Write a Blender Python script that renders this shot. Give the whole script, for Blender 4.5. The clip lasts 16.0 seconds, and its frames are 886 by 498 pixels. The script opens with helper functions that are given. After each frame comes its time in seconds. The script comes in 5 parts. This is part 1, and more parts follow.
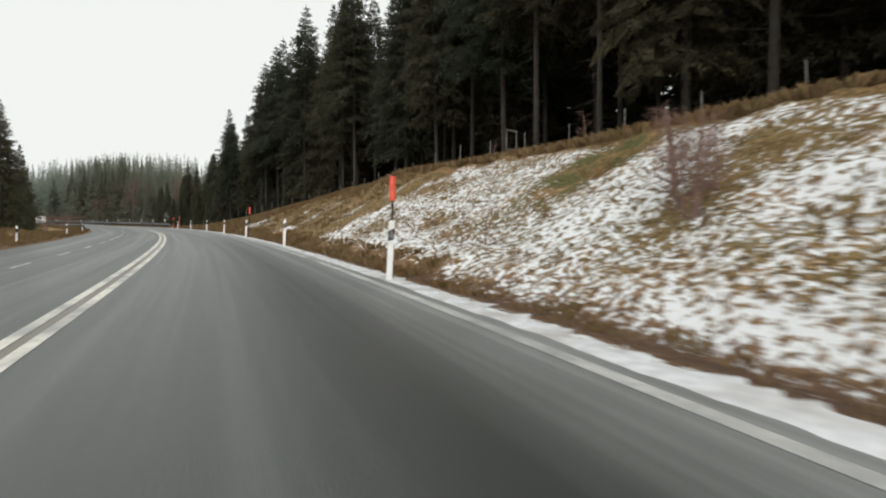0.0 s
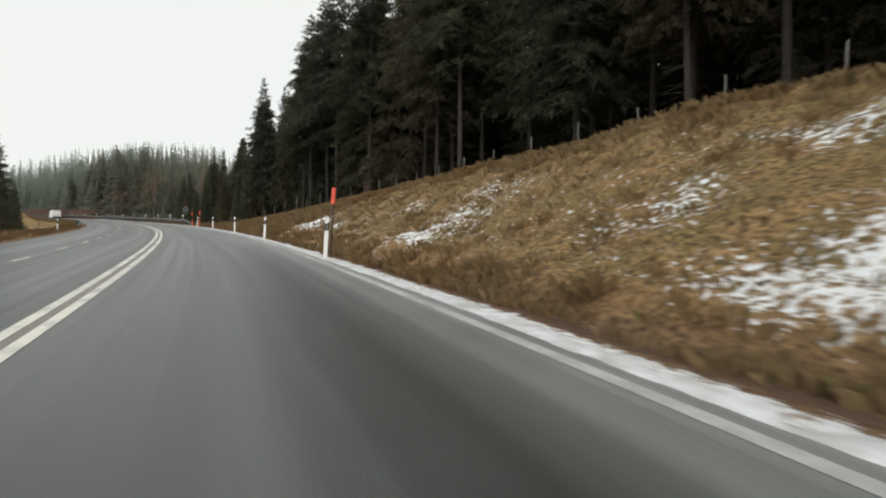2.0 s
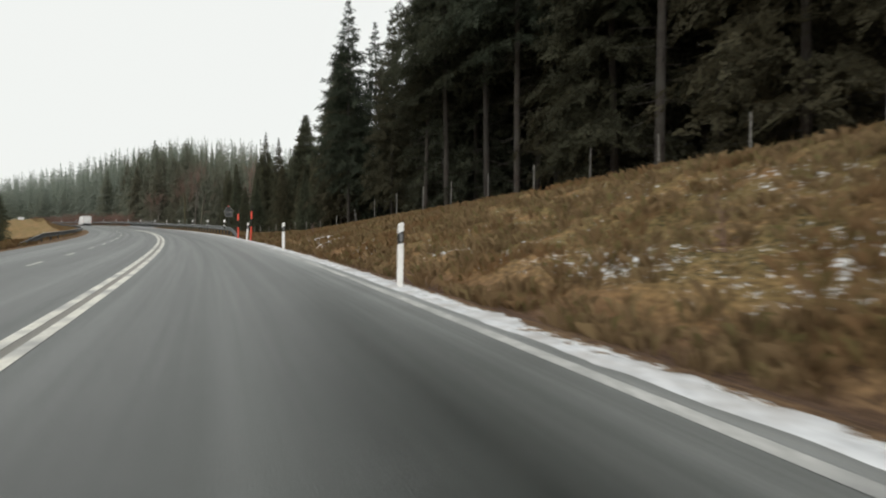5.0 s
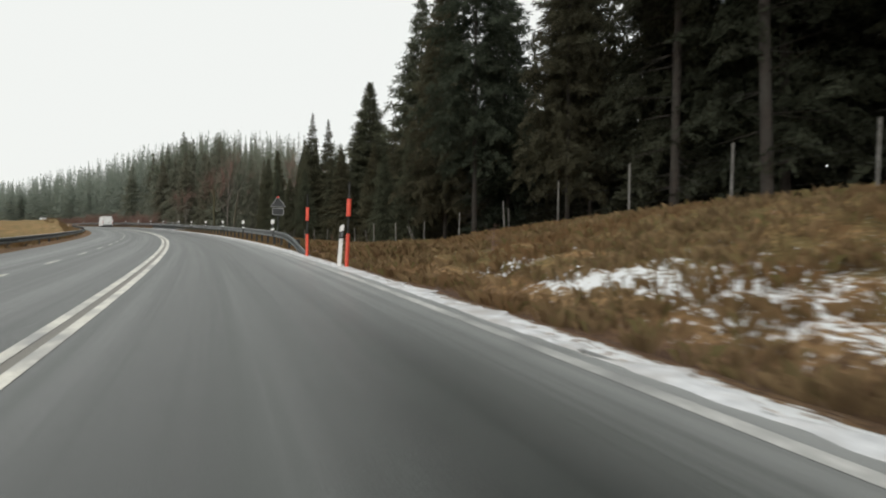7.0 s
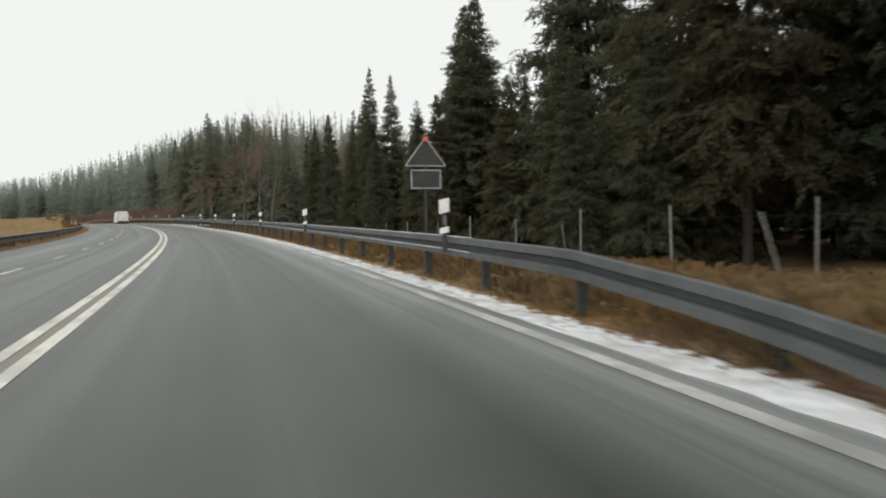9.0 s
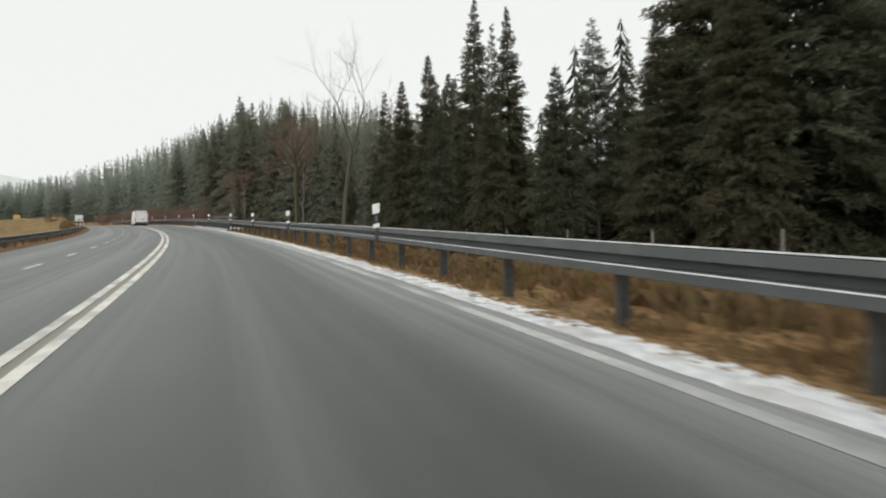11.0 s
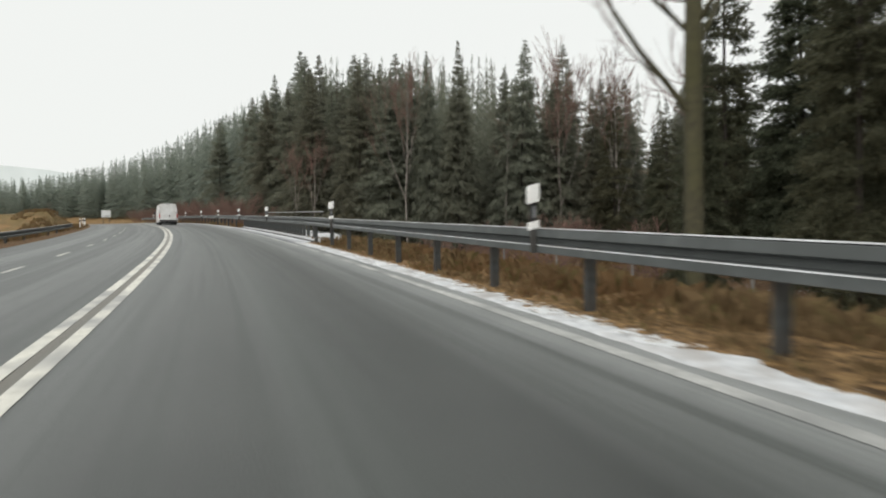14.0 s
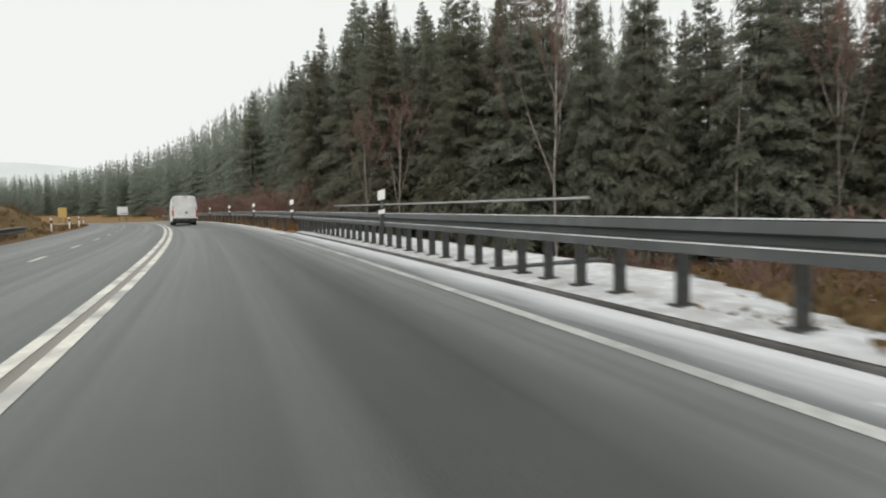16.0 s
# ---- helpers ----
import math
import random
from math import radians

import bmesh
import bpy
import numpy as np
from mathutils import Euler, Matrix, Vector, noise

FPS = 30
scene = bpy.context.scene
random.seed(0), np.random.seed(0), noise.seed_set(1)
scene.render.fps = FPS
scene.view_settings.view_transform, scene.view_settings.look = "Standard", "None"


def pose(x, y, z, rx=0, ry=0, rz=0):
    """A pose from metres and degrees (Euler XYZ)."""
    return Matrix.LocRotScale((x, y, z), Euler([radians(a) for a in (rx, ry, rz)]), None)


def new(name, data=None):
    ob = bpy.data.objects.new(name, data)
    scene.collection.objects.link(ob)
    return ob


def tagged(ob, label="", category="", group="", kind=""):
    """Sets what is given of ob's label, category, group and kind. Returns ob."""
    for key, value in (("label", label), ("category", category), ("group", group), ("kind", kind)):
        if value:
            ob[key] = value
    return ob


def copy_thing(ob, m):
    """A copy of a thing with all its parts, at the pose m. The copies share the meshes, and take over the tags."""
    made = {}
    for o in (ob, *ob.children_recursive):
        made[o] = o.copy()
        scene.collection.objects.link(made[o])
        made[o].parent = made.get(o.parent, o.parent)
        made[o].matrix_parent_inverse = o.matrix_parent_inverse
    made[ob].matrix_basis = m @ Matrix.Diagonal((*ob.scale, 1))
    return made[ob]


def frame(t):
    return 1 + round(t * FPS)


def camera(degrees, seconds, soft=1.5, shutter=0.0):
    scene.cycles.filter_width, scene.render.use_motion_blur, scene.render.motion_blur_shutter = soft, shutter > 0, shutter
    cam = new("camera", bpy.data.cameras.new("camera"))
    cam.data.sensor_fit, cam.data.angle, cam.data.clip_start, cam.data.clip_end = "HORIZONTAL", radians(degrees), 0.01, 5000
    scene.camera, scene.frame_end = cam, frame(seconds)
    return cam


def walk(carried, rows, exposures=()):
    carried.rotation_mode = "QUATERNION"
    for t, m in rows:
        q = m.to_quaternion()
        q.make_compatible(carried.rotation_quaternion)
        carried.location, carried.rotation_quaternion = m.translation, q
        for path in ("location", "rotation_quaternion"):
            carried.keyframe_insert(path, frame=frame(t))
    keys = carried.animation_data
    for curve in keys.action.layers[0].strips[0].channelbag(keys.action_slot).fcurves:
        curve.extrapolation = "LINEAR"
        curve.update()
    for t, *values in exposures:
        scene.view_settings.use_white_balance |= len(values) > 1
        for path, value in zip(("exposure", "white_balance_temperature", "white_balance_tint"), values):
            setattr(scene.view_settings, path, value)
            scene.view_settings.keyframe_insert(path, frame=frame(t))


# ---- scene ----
cam = camera(76.0, 16.0, soft=2.0, shutter=0.28)

# seconds, place in metres, tilt, lean and heading in degrees
ROWS = [
    (0, 1.703, 0.000, 1.263, -0.48, 0.38, -21.42),
    (0.5, 1.703, 5.903, 1.525, -0.45, 0.48, -20.95),
    (1, 1.628, 11.789, 1.782, -0.48, 0.76, -20.34),
    (1.5, 1.446, 17.657, 2.033, -0.36, 0.44, -19.72),
    (2, 1.175, 23.502, 2.276, -0.68, -0.33, -19.04),
    (2.5, 0.930, 29.333, 2.519, -0.86, 0.20, -18.36),
    (3, 0.596, 35.142, 2.755, -0.91, 0.48, -17.68),
    (3.5, 0.199, 40.932, 2.989, -0.33, 0.75, -17.21),
    (4, -0.332, 46.693, 3.217, -0.35, 0.52, -16.41),
    (4.5, -0.927, 52.431, 3.441, -0.38, 0.31, -15.62),
    (5, -1.586, 58.144, 3.662, -0.41, 0.09, -14.82),
    (5.5, -2.310, 63.831, 3.879, -0.44, -0.14, -14.02),
    (6, -3.098, 69.493, 4.094, -0.46, -0.36, -13.22),
    (6.5, -3.962, 75.126, 4.306, -0.18, 0.01, -12.69),
    (7, -4.901, 80.730, 4.514, -0.21, -0.16, -12.00),
    (7.5, -5.797, 86.322, 4.724, -0.96, 0.57, -11.19),
    (8, -6.767, 91.886, 4.932, -1.40, 1.05, -10.60),
    (8.5, -7.864, 97.410, 5.135, -1.49, 0.93, -9.98),
    (9, -9.017, 102.904, 5.338, -1.34, 1.06, -9.39),
    (9.5, -10.215, 108.370, 5.539, -1.32, 1.04, -8.69),
    (10, -11.474, 113.805, 5.738, -1.29, 1.01, -8.00),
    (10.5, -12.792, 119.209, 5.937, -1.27, 0.99, -7.31),
    (11, -14.168, 124.580, 6.135, -1.23, 0.98, -6.61),
    (11.5, -15.603, 129.918, 6.332, -1.21, 0.96, -5.92),
    (12, -17.161, 135.204, 6.527, -1.32, 0.82, -5.31),
    (12.5, -18.736, 140.467, 6.723, -1.54, 0.88, -4.59),
    (13, -20.344, 145.701, 6.919, -1.60, 0.96, -3.85),
    (13.5, -22.023, 150.894, 7.116, -1.50, 0.74, -3.26),
    (14, -23.749, 156.054, 7.312, -1.49, 0.75, -2.54),
    (14.5, -25.495, 161.190, 7.510, -1.58, 0.94, -1.89),
    (15, -27.325, 166.278, 7.709, -1.43, 0.72, -1.17),
    (15.5, -29.154, 171.348, 7.909, -1.65, 1.44, -0.64),
    (16, -31.109, 176.353, 8.108, -2.05, 1.19, 0.16),
]
walk(cam, [(t, pose(x, y, z, 90 + tilt, lean, yaw)) for t, x, y, z, tilt, lean, yaw in ROWS], exposures=[(0, 0.0), (16, 0.0)])

# ---- light: a closed, bright winter sky ----
world = bpy.data.worlds.new("overcast_sky")
scene.world = world
world.use_nodes = True
wn, wl = world.node_tree.nodes, world.node_tree.links
wn.clear()
sky = wn.new("ShaderNodeTexSky")
sky.sky_type, sky.sun_disc = "NISHITA", False
sky.sun_elevation, sky.sun_rotation = radians(34), radians(205)
sky.air_density, sky.dust_density = 1.0, 4.0
sky_part = wn.new("ShaderNodeBackground")
sky_part.inputs["Strength"].default_value = 0.05
cloud = wn.new("ShaderNodeBackground")
cloud.inputs["Color"].default_value = (0.965, 0.985, 0.955, 1)
cloud.inputs["Strength"].default_value = 0.99
both = wn.new("ShaderNodeMixShader")
both.inputs[0].default_value = 0.92
out = wn.new("ShaderNodeOutputWorld")
wl.new(sky.outputs[0], sky_part.inputs["Color"])
wl.new(sky_part.outputs[0], both.inputs[1])
wl.new(cloud.outputs[0], both.inputs[2])
wl.new(both.outputs[0], out.inputs["Surface"])
sun = new("sun", bpy.data.lights.new("sun", "SUN"))
sun.data.energy, sun.data.angle, sun.data.color = 1.7, radians(60), (1.0, 0.975, 0.94)
sun.matrix_world = pose(0, 0, 60, 56, 0, -25)

# ---- the line of the road: distance along it (s) and across it (off, to the right of the centre line) ----
S = np.arange(-80.0, 520.0, 0.5)
CURVE = np.clip(0.002129 + 0.000185 * (S - 134.4) / 134.4, 0.0018, 0.0026)
PHI = np.concatenate([[0], np.cumsum((CURVE[1:] + CURVE[:-1]) / 2 * 0.5)])
PHI -= np.interp(0, S, PHI)
MID = (PHI[1:] + PHI[:-1]) / 2
X = np.concatenate([[0], np.cumsum(-np.sin(MID) * 0.5)])
Y = np.concatenate([[0], np.cumsum(np.cos(MID) * 0.5)])
X -= np.interp(0, S, X)
Y -= np.interp(0, S, Y)
BEND = np.where(S < 205, 8.2e-6 + 1.4986e-4 * np.clip((S - 134.4) / 134.4, -1.3, 1.3), -2.4e-4 * np.clip((330 - S) / 60, 0, 1))
GRADE = np.cumsum(BEND * 0.5)
GRADE += 0.03582 - np.interp(134.4, S, GRADE)
Z = np.cumsum(GRADE * 0.5)
Z -= np.interp(0, S, Z)


def spot(s, off, dz=0.0):
    """World place at s along the road and off across it, dz above the height of the centre line."""
    s, off, dz = np.broadcast_arrays(np.asarray(s, float), np.asarray(off, float), np.asarray(dz, float))
    sc = np.clip(s, S[0], S[-1])
    p, x, y, z = (np.interp(sc, S, a) for a in (PHI, X, Y, Z))
    more = s - sc
    return np.stack([x + off * np.cos(p) - more * np.sin(p), y + off * np.sin(p) + more * np.cos(p), z + dz], -1)


def heading(s):
    return math.degrees(float(np.interp(s, S, PHI)))


def at(s, off, dz=None, turn=0.0):
    """Pose of a thing that stands beside the road, its y axis along the road."""
    dz = float(land(s, off)) if dz is None else dz
    x, y, z = spot(s, off, dz)
    return pose(float(x), float(y), float(z), 0, 0, heading(s) + turn)


BANK = 0.031
ROAD_L, ROAD_R = -6.5, 4.75


def ramp(x, xs, ys):
    return np.interp(x, xs, ys)


def smooth(x, a, b):
    u = np.clip((np.asarray(x, float) - a) / (np.asarray(b, float) - a), 0, 1)
    return u * u * (3 - 2 * u)


def land(s, off):
    """Height of the ground over the centre line's height."""
    s, off = np.broadcast_arrays(np.asarray(s, float), np.asarray(off, float))
    edge_r, edge_l = BANK * ROAD_R, BANK * ROAD_L
    crest = ramp(s, [-80, 8, 20, 30, 36, 41, 47, 52, 57, 70, 83, 94, 101, 106, 110, 114, 120, 140, 180, 200, 230, 270, 340, 420, 600],
                 [4.4, 4.4, 4.35, 4.6, 4.75, 4.2, 4.15, 3.9, 3.7, 3.2, 2.45, 1.9, 1.35, 0.15, -0.25, -0.35, -0.8, -1.6, -2.2, -2.4, -1.0, 0.2, 1.5, 3, 6])
    u = smooth(off, 5.3, 16.0)
    right = edge_r - 0.25 * np.exp(-((off - 6.1) / 0.6) ** 2) * (s < 105) + u * (crest - edge_r)
    right = right + 0.05 * np.clip(off - 17, 0, 25) + 0.24 * np.clip(off - 15, 0, 50) * smooth(s, 222, 255) * (1 - 0.75 * smooth(s, 320, 430)) + 0.02 * np.clip(off - 42, 0, 300)
    low = ramp(s, [-80, 20, 60, 90, 200, 225, 245, 280, 600], [0.9, 0.9, 0.8, -2.0, -3.0, -0.5, -0.5, -3, -6])
    v = smooth(-off, 7.6, 16.0)
    left = edge_l + v * low - 0.02 * np.clip(-off - 16, 0, 150) + 1.9 * np.exp(-((s - 224) / 13) ** 2) * smooth(-off, 7.7, 9.6)
    z = np.where(off > ROAD_R, right, np.where(off < ROAD_L, left, BANK * off))
    return np.where((off >= ROAD_L + 0.05) & (off <= ROAD_R - 0.05), BANK * off - 0.12, z)


# ---- helpers for meshes and materials ----
def mesh_of(name, verts, faces, mats=(), smooth_faces=True):
    me = bpy.data.meshes.new(name)
    me.from_pydata([tuple(map(float, v)) for v in verts], [], faces)
    me.update()
    for m in (mats if isinstance(mats, (list, tuple)) else [mats]):
        me.materials.append(m)
    if smooth_faces:
        me.polygons.foreach_set("use_smooth", [True] * len(me.polygons))
    return me


def part(name, bm, material, parent, label=""):
    """One mesh object made of a bmesh or a finished mesh, under a thing or a part."""
    if isinstance(bm, bmesh.types.BMesh):
        me = bpy.data.meshes.new(name)
        bmesh.ops.recalc_face_normals(bm, faces=bm.faces)
        bm.to_mesh(me)
        bm.free()
        me.materials.append(material)
    else:
        me = bm
    ob = new(name, me)
    ob.parent = parent
    return tagged(ob, label)


def box(bm, x0, x1, y0, y1, z0, z1, bevel=0.0):
    made = bmesh.ops.create_cube(bm, size=1.0, matrix=Matrix.LocRotScale(((x0 + x1) / 2, (y0 + y1) / 2, (z0 + z1) / 2), None, (x1 - x0, y1 - y0, z1 - z0)))
    if bevel:
        edges = list({e for v in made["verts"] for e in v.link_edges})
        bmesh.ops.bevel(bm, geom=edges, offset=bevel, segments=2, affect="EDGES")
    return bm


def rod(bm, a, b, r0, r1=None, n=8, caps=True):
    a, b = Vector(a), Vector(b)
    m = Matrix.Translation((a + b) / 2) @ (b - a).to_track_quat("Z", "Y").to_matrix().to_4x4()
    bmesh.ops.create_cone(bm, cap_ends=caps, segments=n, radius1=r0, radius2=r0 if r1 is None else r1, depth=(b - a).length, matrix=m)
    return bm


def material(name, low, high, scale=8.0, rough=0.8, bump=0.3, metal=0.0, detail=6.0, stain=None, stain_scale=0.6, per_object=0.0, distance=0.02, spec=0.5):
    """Grain between two colours at one scale, a wide stain at another, fine relief, and a shift per object or island."""
    m = bpy.data.materials.new(name)
    m.use_nodes = True
    nt = m.node_tree
    n, l = nt.nodes, nt.links
    b = n["Principled BSDF"]
    b.inputs["Roughness"].default_value, b.inputs["Metallic"].default_value = rough, metal
    b.inputs["Specular IOR Level"].default_value = spec
    co = n.new("ShaderNodeTexCoord")
    fine = n.new("ShaderNodeTexNoise")
    fine.inputs["Scale"].default_value, fine.inputs["Detail"].default_value = scale, detail
    l.new(co.outputs["Object"], fine.inputs["Vector"])
    cr = n.new("ShaderNodeValToRGB")
    cr.color_ramp.elements[0].position, cr.color_ramp.elements[1].position = 0.3, 0.7
    cr.color_ramp.elements[0].color, cr.color_ramp.elements[1].color = (*low, 1), (*high, 1)
    l.new(fine.outputs["Fac"], cr.inputs["Fac"])
    col = cr.outputs["Color"]
    if stain:
        wide = n.new("ShaderNodeTexNoise")
        wide.inputs["Scale"].default_value, wide.inputs["Detail"].default_value = stain_scale, 4
        l.new(co.outputs["Object"], wide.inputs["Vector"])
        wr = n.new("ShaderNodeMapRange")
        wr.inputs["From Min"].default_value, wr.inputs["From Max"].default_value = 0.42, 0.68
        l.new(wide.outputs["Fac"], wr.inputs["Value"])
        mx = n.new("ShaderNodeMix")
        mx.data_type = "RGBA"
        l.new(wr.outputs["Result"], mx.inputs["Factor"])
        l.new(col, mx.inputs["A"])
        mx.inputs["B"].default_value = (*stain, 1)
        col = mx.outputs["Result"]
    if per_object:
        info = n.new("ShaderNodeObjectInfo")
        hs = n.new("ShaderNodeHueSaturation")
        mr = n.new("ShaderNodeMapRange")
        mr.inputs["To Min"].default_value, mr.inputs["To Max"].default_value = 1 - per_object, 1 + per_object
        l.new(info.outputs["Random"], mr.inputs["Value"])
        l.new(mr.outputs["Result"], hs.inputs["Value"])
        l.new(col, hs.inputs["Color"])
        col = hs.outputs["Color"]
    l.new(col, b.inputs["Base Color"])
    if bump:
        bp = n.new("ShaderNodeBump")
        bp.inputs["Strength"].default_value, bp.inputs["Distance"].default_value = bump, distance
        l.new(fine.outputs["Fac"], bp.inputs["Height"])
        l.new(bp.outputs["Normal"], b.inputs["Normal"])
    return m


# ---- materials ----
def nodes_of(name, rough=0.8, spec=0.5):
    m = bpy.data.materials.new(name)
    m.use_nodes = True
    b = m.node_tree.nodes["Principled BSDF"]
    b.inputs["Roughness"].default_value, b.inputs["Specular IOR Level"].default_value = rough, spec
    return m, m.node_tree.nodes, m.node_tree.links, b


def noise_node(n, l, vec, scale, detail=5.0, rough=0.55):
    t = n.new("ShaderNodeTexNoise")
    t.inputs["Scale"].default_value, t.inputs["Detail"].default_value, t.inputs["Roughness"].default_value = scale, detail, rough
    l.new(vec, t.inputs["Vector"])
    return t.outputs["Fac"]


def remap(n, l, value, a, b, c=0.0, d=1.0):
    r = n.new("ShaderNodeMapRange")
    for key, v in zip(("From Min", "From Max", "To Min", "To Max"), (a, b, c, d)):
        r.inputs[key].default_value = v
    l.new(value, r.inputs["Value"])
    return r.outputs["Result"]


def blend(n, l, fac, a, b):
    x = n.new("ShaderNodeMix")
    x.data_type = "RGBA"
    for key, v in (("Factor", fac), ("A", a), ("B", b)):
        if isinstance(v, tuple):
            x.inputs[key].default_value = (*v, 1)
        elif isinstance(v, float):
            x.inputs[key].default_value = v
        else:
            l.new(v, x.inputs[key])
    return x.outputs["Result"]


def sums(n, l, op, a, b):
    x = n.new("ShaderNodeMath")
    x.operation = op
    for i, v in enumerate((a, b)):
        if isinstance(v, (int, float)):
            x.inputs[i].default_value = v
        else:
            l.new(v, x.inputs[i])
    return x.outputs[0]


def ground_material():
    """Winter verge: dead grass, moss, damp soil, and thin snow where the attribute snow says how much has stayed."""
    m, n, l, b = nodes_of("winter_ground", 0.9, 0.2)
    co = n.new("ShaderNodeTexCoord").outputs["Object"]
    snow_at, soil_at, moss_at = (n.new("ShaderNodeAttribute") for _ in range(3))
    snow_at.attribute_name, soil_at.attribute_name, moss_at.attribute_name = "snow", "soil", "moss"
    fine, mid, wide = noise_node(n, l, co, 9, 7), noise_node(n, l, co, 6.2, 9, 0.66), noise_node(n, l, co, 0.35, 4)
    grass = blend(n, l, remap(n, l, fine, 0.36, 0.64), (0.066, 0.040, 0.020), (0.42, 0.266, 0.122))
    grass = blend(n, l, remap(n, l, wide, 0.42, 0.75), grass, (0.26, 0.146, 0.064))
    green_ = blend(n, l, remap(n, l, fine, 0.3, 0.7), (0.045, 0.05, 0.017), (0.16, 0.145, 0.055))
    mossy = sums(n, l, "MULTIPLY", moss_at.outputs["Fac"], remap(n, l, noise_node(n, l, co, 0.9, 5), 0.37, 0.53))
    col = blend(n, l, mossy, grass, green_)
    soil = blend(n, l, remap(n, l, fine, 0.25, 0.75), (0.065, 0.040, 0.028), (0.17, 0.105, 0.072))
    col = blend(n, l, soil_at.outputs["Fac"], col, soil)
    v = sums(n, l, "ADD", sums(n, l, "MULTIPLY", mid, 0.75), sums(n, l, "MULTIPLY", wide, 0.25))
    lim = sums(n, l, "ADD", v, sums(n, l, "SUBTRACT", snow_at.outputs["Fac"], 1.0))
    fac = remap(n, l, lim, -0.03, 0.035)
    col = blend(n, l, fac, col, (0.86, 0.88, 0.89))
    l.new(col, b.inputs["Base Color"])
    bp = n.new("ShaderNodeBump")
    bp.inputs["Strength"].default_value, bp.inputs["Distance"].default_value = 0.9, 0.12
    l.new(sums(n, l, "ADD", mid, sums(n, l, "MULTIPLY", fine, 0.4)), bp.inputs["Height"])
    l.new(bp.outputs["Normal"], b.inputs["Normal"])
    return m


def asphalt_material():
    """Damp asphalt: wheel tracks along the road, wide wet stains, salt-grey film towards the edge, small chippings."""
    m, n, l, b = nodes_of("damp_asphalt", 0.45, 0.95)
    uv = n.new("ShaderNodeUVMap").outputs["UV"]
    sep = n.new("ShaderNodeSeparateXYZ")
    l.new(uv, sep.inputs[0])
    across = sep.outputs["X"]
    co = n.new("ShaderNodeTexCoord").outputs["Object"]
    stretch = n.new("ShaderNodeMapping")
    stretch.inputs["Scale"].default_value = (3.2, 0.035, 1)
    l.new(uv, stretch.inputs["Vector"])
    streak = noise_node(n, l, stretch.outputs["Vector"], 1.0, 5, 0.6)
    grain, wide = noise_node(n, l, co, 70, 3), noise_node(n, l, co, 0.5, 4)
    track = None
    for mid_, core, fade in ((1.0, 0.3, 0.75), (2.95, 0.4, 1.0), (-1.4, 0.1, 0.85), (-4.6, 0.1, 0.85)):
        d = sums(n, l, "ABSOLUTE", sums(n, l, "SUBTRACT", across, mid_), 0.0)
        w = remap(n, l, d, core, fade, 1.0, 0.0)
        track = w if track is None else sums(n, l, "MAXIMUM", track, w)
    dry_ = blend(n, l, grain, (0.022, 0.028, 0.024), (0.041, 0.049, 0.043))
    wet_ = blend(n, l, grain, (0.009, 0.012, 0.010), (0.020, 0.025, 0.021))
    damp = sums(n, l, "ADD", sums(n, l, "MULTIPLY", track, 0.72), remap(n, l, streak, 0.35, 0.68, -0.3, 0.7))
    col = blend(n, l, sums(n, l, "MINIMUM", sums(n, l, "MAXIMUM", damp, 0.0), 1.0), dry_, wet_)
    film = sums(n, l, "MULTIPLY", remap(n, l, across, 3.1, 4.6), remap(n, l, streak, 0.25, 0.6, 0.15, 1.0))
    film = sums(n, l, "MULTIPLY", film, 0.62)
    crown = remap(n, l, sums(n, l, "ABSOLUTE", sums(n, l, "SUBTRACT", across, 1.9), 0.0), 0.02, 0.30, 0.09, 0.0)
    film = sums(n, l, "MAXIMUM", film, sums(n, l, "MULTIPLY", crown, remap(n, l, streak, 0.3, 0.6)))
    beside = remap(n, l, sums(n, l, "ABSOLUTE", sums(n, l, "SUBTRACT", across, 0.25), 0.0), 0.1, 0.55, 0.08, 0.0)
    film = sums(n, l, "MAXIMUM", film, sums(n, l, "MULTIPLY", beside, remap(n, l, streak, 0.25, 0.6)))
    col = blend(n, l, film, col, (0.47, 0.485, 0.48))
    col = blend(n, l, sums(n, l, "MULTIPLY", remap(n, l, wide, 0.45, 0.7), 0.3), col, (0.050, 0.055, 0.050))
    between = remap(n, l, sums(n, l, "ABSOLUTE", sums(n, l, "ADD", across, 0.14), 0.0), 0.045, 0.085, 0.6, 0.0)
    col = blend(n, l, sums(n, l, "MULTIPLY", between, remap(n, l, streak, 0.25, 0.55, 0.4, 1.0)), col, (0.21, 0.175, 0.125))
    l.new(col, b.inputs["Base Color"])
    l.new(remap(n, l, damp, 0.0, 1.0, 0.46, 0.34), b.inputs["Roughness"])
    bp = n.new("ShaderNodeBump")
    bp.inputs["Strength"].default_value, bp.inputs["Distance"].default_value = 0.6, 0.008
    l.new(grain, bp.inputs["Height"])
    l.new(bp.outputs["Normal"], b.inputs["Normal"])
    return m


